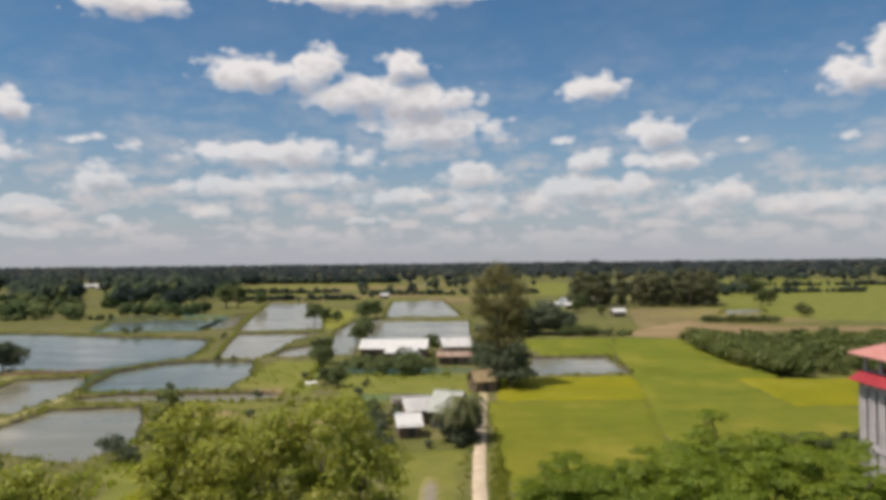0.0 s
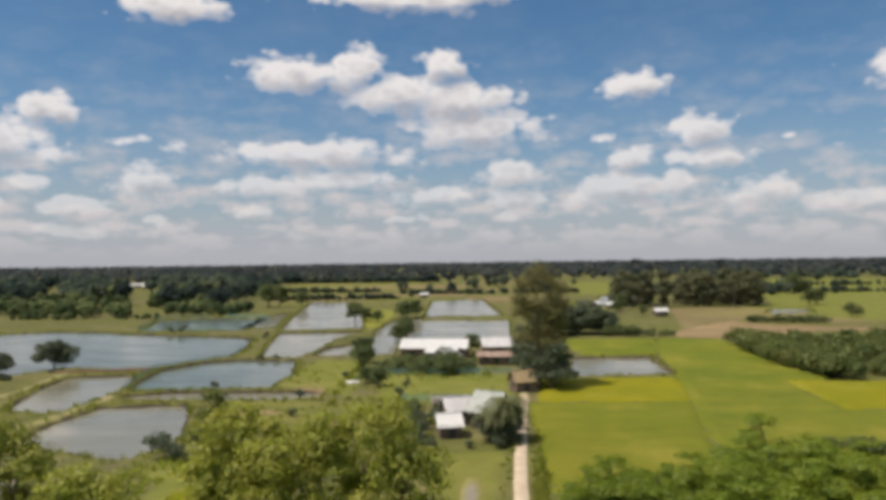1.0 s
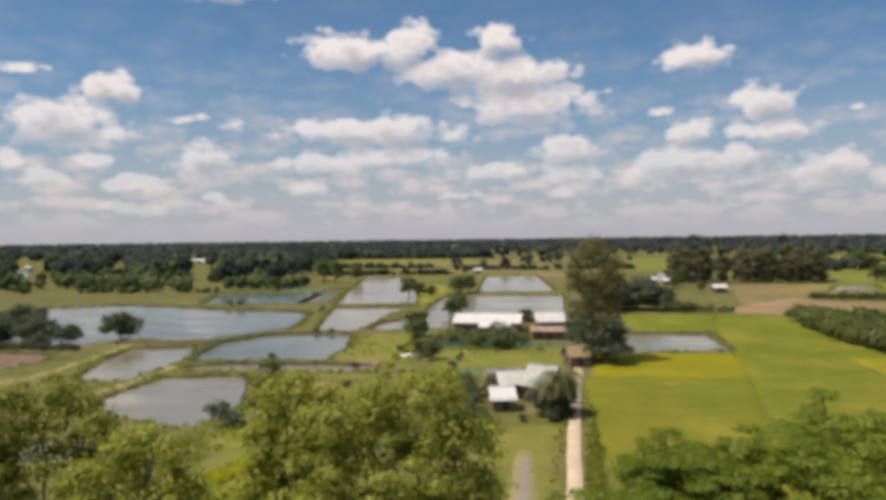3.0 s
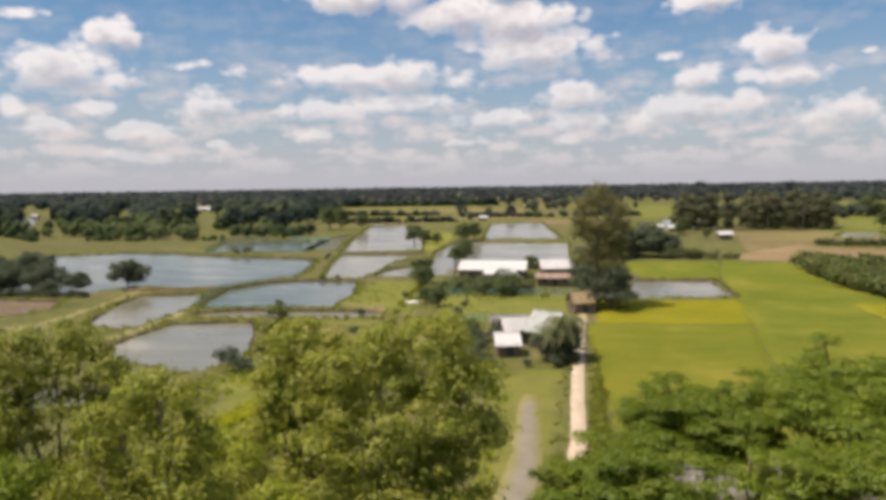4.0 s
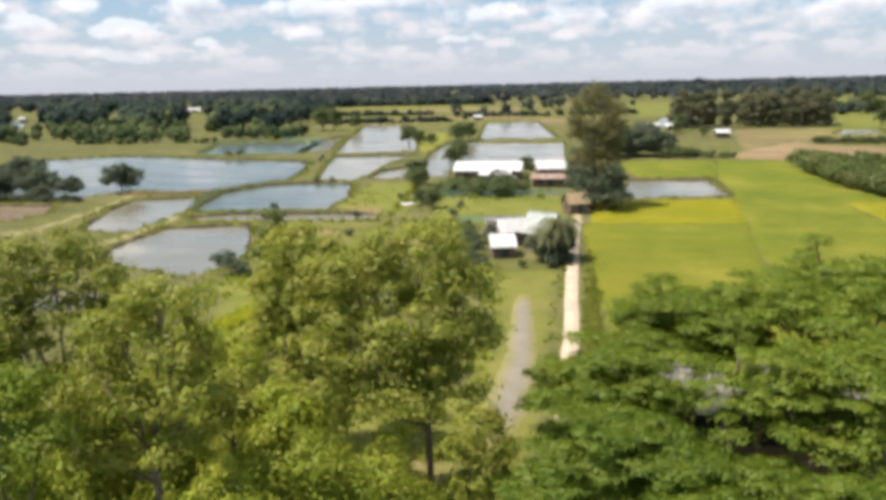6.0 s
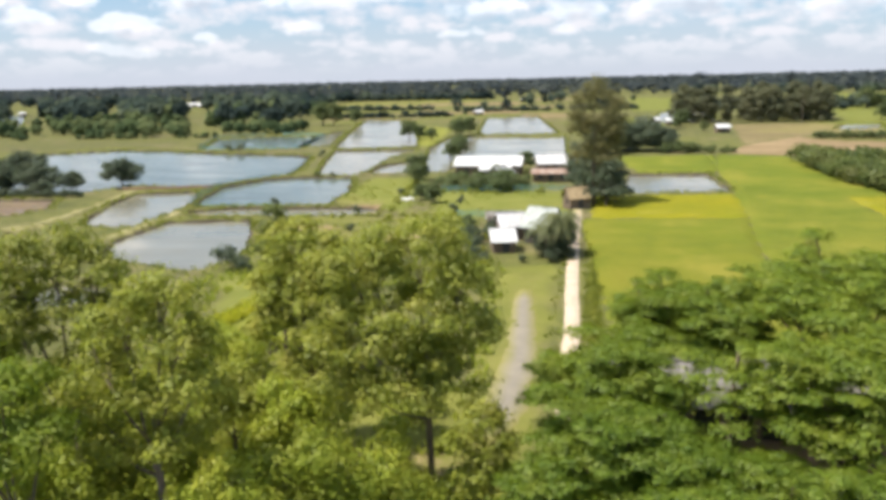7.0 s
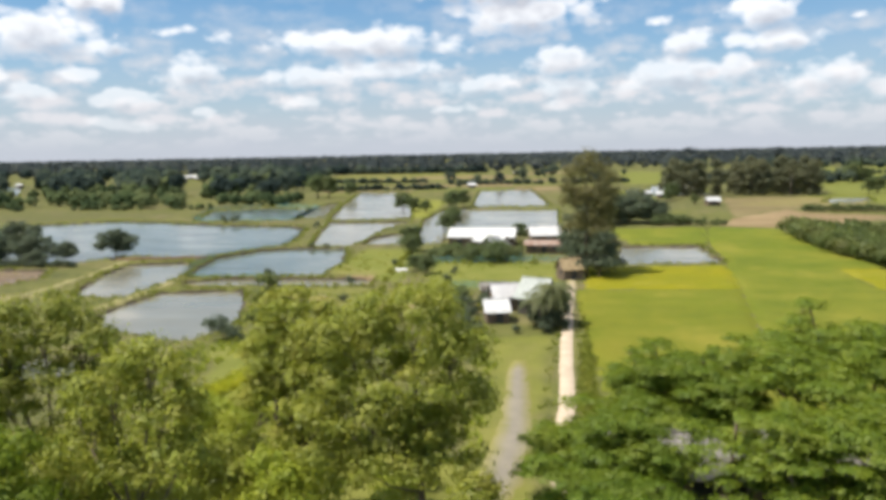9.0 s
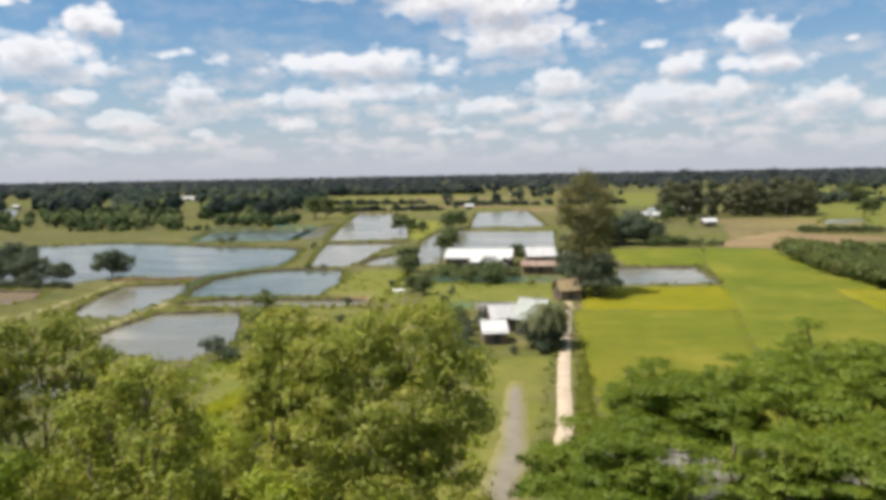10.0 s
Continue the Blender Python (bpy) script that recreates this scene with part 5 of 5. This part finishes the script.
def gable_house(place, turn, lx, ly, eave, ridge, wall_mat, roof_mat, label, over=0.5, name="house", category="house", group="", upper=False):
    """Four walls with openings, gable ends, two corrugated roof slopes and a ridge cap. The ridge runs along local x."""
    root = empty(name, pose(*place, 0, 0, turn), label, category, group)
    front = [(lx * 0.42, lx * 0.42 + 1.0, 0.0, 2.0)] + ([(lx * 0.15, lx * 0.15 + 1.0, 0.9, 1.9), (lx * 0.72, lx * 0.72 + 1.0, 0.9, 1.9)] if lx > 6 else [])
    # added upper windows; their dark panes imitate the shade under the eaves
    if upper:
        front += [(0.7 + 1.9 * i, 2.1 + 1.9 * i, 4.2, 6.3) for i in range(int((lx - 1.4) / 1.9))]
    wall_with_openings(root, lx, eave, 0.2, front, pose(-lx / 2, -ly / 2, 0), wall_mat)
    wall_with_openings(root, lx, eave, 0.2, front[1:], pose(lx / 2, ly / 2, 0, 0, 0, 180), wall_mat)
    side = [(ly * 0.4, ly * 0.4 + 0.9, 0.9, 1.9)]
    wall_with_openings(root, ly - 0.4, eave, 0.2, side, pose(-lx / 2, ly / 2 - 0.2, 0, 0, 0, -90), wall_mat)
    wall_with_openings(root, ly - 0.4, eave, 0.2, side, pose(lx / 2, -ly / 2 + 0.2, 0, 0, 0, 90), wall_mat)
    for s in (-1, 1):
        bm = bmesh.new()
        x0, x1 = s * lx / 2, s * (lx / 2 - 0.2)
        v = [bm.verts.new(p) for p in ((x0, -ly / 2, eave), (x0, ly / 2, eave), (x0, 0, ridge - 0.06), (x1, -ly / 2, eave), (x1, ly / 2, eave), (x1, 0, ridge - 0.06))]
        for f in ((0, 1, 2), (3, 5, 4), (0, 3, 4, 1), (1, 4, 5, 2), (2, 5, 3, 0)):
            bm.faces.new([v[i] for i in f])
        bmesh.ops.recalc_face_normals(bm, faces=bm.faces)
        part("gable", bm, wall_mat, root)
    drop = over * (ridge - eave) / (ly / 2)
    for s in (-1, 1):
        bm = ridged_sheet(bmesh.new(), (-lx / 2 - over, s * (ly / 2 + over), eave - drop + 0.1), (lx / 2 + over, s * (ly / 2 + over), eave - drop + 0.1), (lx / 2 + over, 0, ridge + 0.1), (-lx / 2 - over, 0, ridge + 0.1))
        part("roof", bm, roof_mat, root, "corrugated tin roof slope")
    part("ridge_cap", box_bm(-lx / 2 - over, lx / 2 + over, -0.16, 0.16, ridge + 0.09, ridge + 0.2, 0.03), roof_mat, root)
    return root


# the house beside the path
gable_house((-6.1, 112.8, 0), 10, 3.2, 4.8, 1.8, 3.1, WALL_EARTH, TIN_WHITE, "small earth-walled house with a bright tin roof", group="path house", over=0.35)
gable_house((-0.1, 119.2, 0), -28, 4.0, 5.0, 2.9, 5.2, WALL_SHADE_DARK, TIN_GREEN, "house with a pale green tin roof and shade-dark walls beside the path", group="path house", over=0.6)
gable_house((-5.3, 121.4, 0), 20, 4.0, 3.6, 2.4, 4.0, WALL_EARTH, TIN_PALE, "earth-walled house with a weathered tin roof", group="path house", over=0.35)
gable_house((-7.4, 132.0, 0), 4, 4.6, 3.4, 1.6, 2.4, WALL_EARTH, TIN_OLD, "low shed with a dark stained tin roof", name="shed", category="shed", over=0.3)
gable_house((6.1, 150.6, 0), 24, 4.0, 3.4, 2.3, 4.0, WALL_EARTH, THATCH, "thatched shelter at the end of the path", name="shelter", category="shelter", over=0.4)

# fish-farm sheds
gable_house((-14.4, 207.0, 0), -4, 17.0, 9.0, 2.6, 4.5, WALL_EARTH, TIN_WHITE, "long farm shed with a bright white tin roof", name="shed", category="shed", group="farm sheds")
gable_house((-11.5, 198.0, 0), -28, 8.0, 4.6, 2.2, 3.4, WALL_EARTH, TIN_WHITE, "farm shed annex with a bright white tin roof", name="shed", category="shed", group="farm sheds")
gable_house((-11.0, 191.0, 0), 70, 6.0, 6.0, 2.0, 3.6, WOOD_GREY, TIN_GREY, "old hut with a dull pointed tin roof", name="hut", category="hut", group="farm sheds")
gable_house((2.8, 210.0, 0), 8, 9.6, 7.0, 2.6, 4.5, WALL_EARTH, TIN_PALE, "farm shed with a weathered tin roof", name="shed", category="shed", group="farm sheds")
gable_house((1.8, 190.0, 0), 0, 9.0, 4.0, 2.2, 3.0, WALL_EARTH, TIN_RUST, "brown earth-walled shed with a rusty roof", name="shed", category="shed", group="farm sheds")

# houses far off
far_house = gable_house((74.5, 345, 0), 10, 5.4, 3.8, 2.3, 3.4, WALL_EARTH, TIN_WHITE, "small distant house with a white tin roof", group="far houses")
for x, y, w in ((49, 410, 5), (55, 405, 60), (-44.5, 535, 20), (-21, 800, 0), (-30, 640, 70), (-352, 750, 10), (-378, 850, 0), (-360, 800, 15), (-395, 870, 5), (62, 398, 0), (-340, 570, 20), (-470, 664, 5)):
    copy_thing(far_house, pose(x, y, 0, 0, 0, w))

for x, y, w in ((-389, 846, 10), (-402, 868, 20)):
    copy_thing(far_house, pose(x, y, 0, 0, 0, w) @ Matrix.Diagonal((4.2, 2.2, 1.1, 1)))

# old house under the spreading trees
gable_house((12.0, 46.0, 0), 2, 16.0, 5.0, 6.6, 8.0, WALL_PINK, TIN_OLD, "old two-storey house with a dull stained tin roof among trees", over=0.6, upper=True)


# ---- white building with red roofs ----
def red_roofed_building(place, turn):
    root = empty("building", pose(*place, 0, 0, turn), "tall white building with a red roof pavilion on top", "building")
    w, d, h = 9.0, 9.0, 13.2
    bays = [(0.55 + i * 1.75, 1.45 + i * 1.75, z, z + 5.4) for i in range(5) for z in (0.8, 6.9)]
    for m, ln in ((pose(0, 0, 0), w), (pose(w, d, 0, 0, 0, 180), w), (pose(0, d - 0.25, 0, 0, 0, -90), d - 0.5), (pose(w, 0.25, 0, 0, 0, 90), d - 0.5)):
        xs = [o for o in bays if o[1] < ln - 0.2]
        wall_with_openings(root, ln, h, 0.25, xs, m, WALL_WHITE)
    for k in range(6):
        x = 0.05 + k * 1.76
        part("pilaster", box_bm(x, x + 0.32, -0.14, -0.002, 0, h, 0.02), WALL_WHITE, root)
        part("pilaster", box_bm(-0.14, -0.002, x, x + 0.32, 0, h, 0.02), WALL_WHITE, root)
    for z in (6.4,):
        part("string_course", box_bm(-0.2, w + 0.2, -0.2, -0.145, z, z + 0.2, 0.02), WALL_WHITE, root)
        part("string_course", box_bm(-0.2, -0.145, -0.144, d + 0.2, z, z + 0.2, 0.02), WALL_WHITE, root)
    part("floor_slab", box_bm(0.26, w - 0.26, 0.26, d - 0.26, h - 0.3, h), WALL_WHITE, root)
    # red skirt roof round the top storey
    for a, b, c, e in (((-0.9, -0.9), (w + 0.9, -0.9), (w, 0), (0, 0)), ((-0.9, d + 0.9), (-0.9, -0.9), (0, 0), (0, d)),
                       ((w + 0.9, -0.9), (w + 0.9, d + 0.9), (w, d), (w, 0)), ((w + 0.9, d + 0.9), (-0.9, d + 0.9), (0, d), (w, d))):
        bm = ridged_sheet(bmesh.new(), (*a, h - 0.25), (*b, h - 0.25), (*c, h + 0.75), (*e, h + 0.75), 0.6, 0.04, 0.06)
        part("skirt_roof", bm, BAND_RED, root, "dark red skirt roof")
    for i in range(4):
        for j in range(4):
            if i in (0, 3) or j in (0, 3):
                x, y = 0.2 + i * (w - 0.7) / 3, 0.2 + j * (d - 0.7) / 3
                part("column", box_bm(x, x + 0.3, y, y + 0.3, h, h + 2.5, 0.03), WALL_WHITE, root)
    part("rail", box_bm(0.25, w - 0.25, 0.3, 0.36, h + 0.8, h + 0.9), WALL_WHITE, root)
    part("rail", box_bm(0.3, 0.36, 0.25, d - 0.25, h + 0.8, h + 0.9), WALL_WHITE, root)
    top = (w / 2, d / 2, h + 4.9)
    for a, b in (((-1.0, -1.0), (w + 1, -1.0)), ((-1.0, d + 1), (-1.0, -1.0)), ((w + 1, -1.0), (w + 1, d + 1)), ((w + 1, d + 1), (-1.0, d + 1))):
        bm = ridged_sheet(bmesh.new(), (*a, h + 2.45), (*b, h + 2.45), top, top, 0.6, 0.04, 0.06)
        part("roof", bm, ROOF_RED, root, "sun-faded red hipped roof")
    return root


red_roofed_building((41.7, 70.5, -0.4), 0)


# ---- pond fences of turquoise netting ----
def net_fence(points, height=1.7):
    root = empty("net_fence", pose(points[0][0], points[0][1], 0), "turquoise netting fence on posts round a fish pond", "fence", "pond fences")
    ox, oy = points[0]
    rng = np.random.default_rng(int(abs(ox * 7 + oy)))
    for (x0, y0), (x1, y1) in zip(points, points[1:]):
        n = max(1, int(math.hypot(x1 - x0, y1 - y0) / 4.0))
        vs, fs = [], []
        for i in range(n * 4 + 1):
            f = i / (n * 4)
            x, y = x0 + (x1 - x0) * f - ox, y0 + (y1 - y0) * f - oy
            sag = 0.12 * math.sin(math.pi * ((i % 4) / 4)) + float(rng.normal(0, 0.03))
            jx = float(rng.normal(0, 0.03))
            vs += [(x + jx, y, 0.05), (x, y + jx, height - sag)]
        for i in range(n * 4):
            fs.append((2 * i, 2 * i + 2, 2 * i + 3, 2 * i + 1))
        part("net", mesh_from("net", vs, fs, NET), parent=root)
        for i in range(n + 1):
            f = i / n
            pv, pf = [], []
            x, y = x0 + (x1 - x0) * f - ox, y0 + (y1 - y0) * f - oy
            tilt = rng.normal(0, 0.05, 2)
            tube(pv, pf, [(x, y, -1.3), (x + tilt[0], y + tilt[1], height + 0.15)], [0.04, 0.035], 5)
            part("post", mesh_from("post", pv, pf, WOOD_GREY), parent=root)
    return root


net_fence([(-73.2, 152.5), (-76.8, 167), (-79.2, 184)])
net_fence([(-72, 152.2), (-56, 153.2)], 0.9)
net_fence([(-79.8, 186), (-74.6, 200), (-69.8, 207), (-71.4, 222), (-77.6, 254)], 1.1)
net_fence([(-91.2, 290), (-99.6, 350), (-124, 363)])
net_fence([(-131, 286.6), (-92, 289)])
net_fence([(-131, 360), (-150, 347), (-133, 288)])
net_fence([(-16, 141), (4, 139.5)], 1.3)
net_fence([(-24, 173.0), (5.5, 174.0)], 1.5)


# ---- palm and banana by the house ----
def palm(place, height, fronds, reach, label, name="palm", seed=3):
    rng = np.random.default_rng(seed)
    root = empty(name, pose(*place), label, "palm")
    vs, fs = [], []
    tube(vs, fs, [(0, 0, -0.2), (0.1, 0, height * 0.5), (0.05, 0.1, height)], [0.2, 0.15, 0.13], 8)
    part("trunk", mesh_from("trunk", vs, fs, BARK), parent=root)
    for k in range(fronds):
        w = k * 2.4 + rng.uniform(-0.2, 0.2)
        lift = rng.uniform(0.1, 1.1)
        quads = []
        prev = None
        for i in range(13):
            f = i / 12
            r = reach * f
            z = height + lift * reach * 0.55 * math.sin(f * 1.9) - 0.75 * reach * f * f
            p = np.array([r * math.cos(w), r * math.sin(w), z])
            if prev is not None:
                side = np.array([-math.sin(w), math.cos(w), 0])
                ln = 0.55 * math.sin(math.pi * min(1, 0.15 + f * 0.85)) * reach / 2.6 + 0.08
                for sgn in (-1, 1):
                    for q in (0.0, 0.5):
                        a = prev + (p - prev) * q
                        b = a + (p - prev) * 0.34
                        tip = a + side * sgn * ln + (p - prev) * 0.7 - np.array([0, 0, ln * 0.35])
                        quads.append([a, b, tip + (p - prev) * 0.1, tip])
            prev = p
        part("frond", quads_mesh("frond", np.array(quads), LEAF_PALM), parent=root)
    return root


palm((2.0, 108.6, 0), 5.4, 24, 4.0, "short palm with pale drooping fronds beside the house")
palm((0.2, 107.8, 0), 4.2, 20, 3.5, "short palm with pale drooping fronds beside the house", seed=4)
palm((2.6, 110.6, 0), 4.6, 18, 3.2, "short palm with pale drooping fronds beside the house", seed=5)
# greenery round the house; the dark copies under the palms stand in for shade
repeat(under, [(1.6, 109.4, 0.5), (-0.2, 109.4, 0.4), (3.0, 112, 0.48), (1.2, 106.4, 0.3), (2.8, 107.4, 0.32)], 16)
repeat(bush_proto, [(1.2, 105.0, 0.5), (-3.0, 105.2, 0.35), (3.4, 108, 0.5), (-7.8, 104.5, 0.5), (-9.8, 107, 0.6), (-10.5, 112, 0.7), (-10.5, 117, 0.8), (-8.5, 122, 0.8), (-1.5, 127, 0.8), (3.2, 124, 0.7)], 15)
repeat(weeds, [(5.0 + 0.05 * i + _r.uniform(-0.3, 0.4), 74 + 1.35 * i, _r.uniform(0.2, 0.34)) for i in range(32)], 17)
repeat(mixed, [(-11.5, 120, 0.5), (-12.5, 126, 0.45), (3.4, 116.5, 0.5), (-11.5, 190.5, 0.62), (-8.5, 188.5, 0.5), (-5.0, 216, 0.75)], 18)

# ---- small things ----
bm = bmesh.new()
bmesh.ops.create_grid(bm, x_segments=8, y_segments=4, size=0.5)
for v in bm.verts:
    v.co = Vector((v.co.x * 2.6, v.co.y * 1.8, 0.35 + 0.12 * math.sin(v.co.x * 9) + 0.06 * math.sin(v.co.y * 14)))
bmesh.ops.solidify(bm, geom=bm.faces[:], thickness=0.03)
sheet = part("drying_sheet", bm, SHEET_WHITE)
sheet.matrix_basis = pose(-28.6, 161, 0, 0, 0, 12)
tagged(sheet, "white sheet spread on the grass", "sheet")

# pale pole beside the grove, bare sapling beside the pond
pv, pf = [], []
tube(pv, pf, [(0, 0, -0.5), (0, 0, 6), (0.05, 0, 12.5)], [0.14, 0.12, 0.09], 8)
pole = part("pole", mesh_from("pole", pv, pf, WOOD_GREY))
pole.matrix_basis = pose(122, 396, 0)
tagged(pole, "weathered grey pole beside a dark grove", "pole")
make_tree(91, (43.0, 203.0, 0), 3.6, 0.06, [(0.3, 0, 5.0, 0.9, 0.9, 0.9), (-0.5, 0, 4.0, 0.7, 0.7, 0.6)], LEAF_NEEDLE, "thin sapling at the corner of a pond", "saplings", clumps=14, per_clump=16, clump_r=0.3, size=0.16)


# ---- rough grass and weeds on banks, verges and waste ground ----
def tufts(seed, spots, material, label, tall=0.55, blades=7):
    """Tufts of long blades in one mesh."""
    rng = np.random.default_rng(seed)
    base = np.repeat(np.array(spots), blades, axis=0)
    n = len(base)
    w = rng.uniform(0, 2 * math.pi, n)
    out = np.stack([np.cos(w), np.sin(w), np.zeros(n)], -1)
    h = tall * rng.uniform(0.5, 1.3, (n, 1))
    foot = np.concatenate([base, np.full((n, 1), -0.1)], 1) + out * rng.uniform(0, 0.35, (n, 1))
    side = np.stack([-np.sin(w), np.cos(w), np.zeros(n)], -1) * 0.09
    tip = foot + out * h * 0.55 + np.array([0, 0, 1.0]) * (h + 0.2)
    quads = np.stack([foot - side, foot + side, tip + side * 0.4, tip - side * 0.4], 1)
    return tagged(new("grass", quads_mesh("grass", quads, material)), label, "grass", kind="stuff")


_g = np.random.default_rng(9)
bank_spots = []
for outline, _ in list(PONDS.values()):
    ring = grown(outline, 2.0)
    for (x0, y0), (x1, y1) in zip(ring, ring[1:] + ring[:1]):
        n = int(math.hypot(x1 - x0, y1 - y0) * 1.3)
        for f in _g.uniform(0, 1, n):
            bank_spots.append((x0 + (x1 - x0) * f + _g.normal(0, 0.5), y0 + (y1 - y0) * f + _g.normal(0, 0.5)))
bank_spots = [q for q in bank_spots if all(inside_distance(np.array(q[0]), np.array(q[1]), o) < -0.6 for o, _ in PONDS.values())]
tufts(81, bank_spots, LEAF_GREEN, "rough dry grass on the pond banks", 0.6)
verge = [(x + _g.normal(0, 0.3), y) for y in np.concatenate([_g.uniform(58, 138, 160), _g.uniform(72, 100, 260)]) for x in (2.3 + (y - 68) * 0.051 + 2.0 + _g.uniform(-0.5, 0.9),)]
verge += [(x + _g.normal(0, 0.5), y) for y in _g.uniform(58, 104, 36) for x in (2.3 + (y - 68) * 0.051 - 1.7,)]
tufts(82, verge, LEAF_GREEN, "green grass along the path and lane", 0.22)
waste = [(x, y) for x, y in zip(_g.uniform(-45, -5, 1300), _g.uniform(48, 104, 1300)) if inside_distance(np.array(x), np.array(y), PONDS["near"][0]) < -1.5 and not (-38 < x < -28 and 66 < y < 96)]
tufts(83, waste, LEAF_BRIGHT, "long yellow-green grass on open ground", 0.5)
lush = [(-34.6 + 2.6 * f + _g.normal(0, 0.6), 73.5 + 11.5 * f + _g.normal(0, 0.9)) for f in _g.uniform(0, 1, 620)]
tufts(85, lush, GRASS_LUSH, "bright yellow-green grass at the edge of the trees", 0.55)
border = [(-44 + 2.2 * i + _r.uniform(-0.8, 0.8), 140.8 + 0.05 * i + _r.uniform(-0.7, 0.7), _r.uniform(0.22, 0.5)) for i in range(17)]
border += [(-29.5 - 0.12 * i + _r.uniform(-0.6, 0.6), 146 + 3.1 * i + _r.uniform(-1, 1), _r.uniform(0.25, 0.6)) for i in range(17)]
border += [(-24 + 2.0 * i + _r.uniform(-0.8, 0.8), 171.5 + _r.uniform(-0.6, 0.6), _r.uniform(0.3, 0.6)) for i in range(13)]
repeat(weeds, border + [(_r.uniform(-46, -8), _r.uniform(108, 138), _r.uniform(0.2, 0.55)) for _ in range(34)], 19)
repeat(bush_proto, [(_r.uniform(-46, -14), _r.uniform(104, 172), _r.uniform(0.3, 0.55)) for _ in range(14)], 20)
open_land = [(x, y) for x, y in zip(_g.uniform(-45, 5, 900), _g.uniform(106, 200, 900)) if soft_noise(x, y, 0.16) > 0.05 and all(inside_distance(np.array(x), np.array(y), o) < -1.5 for o, _ in PONDS.values())]
tufts(84, open_land, LEAF_OLIVE, "scattered green weeds between ponds and sheds", 0.3)
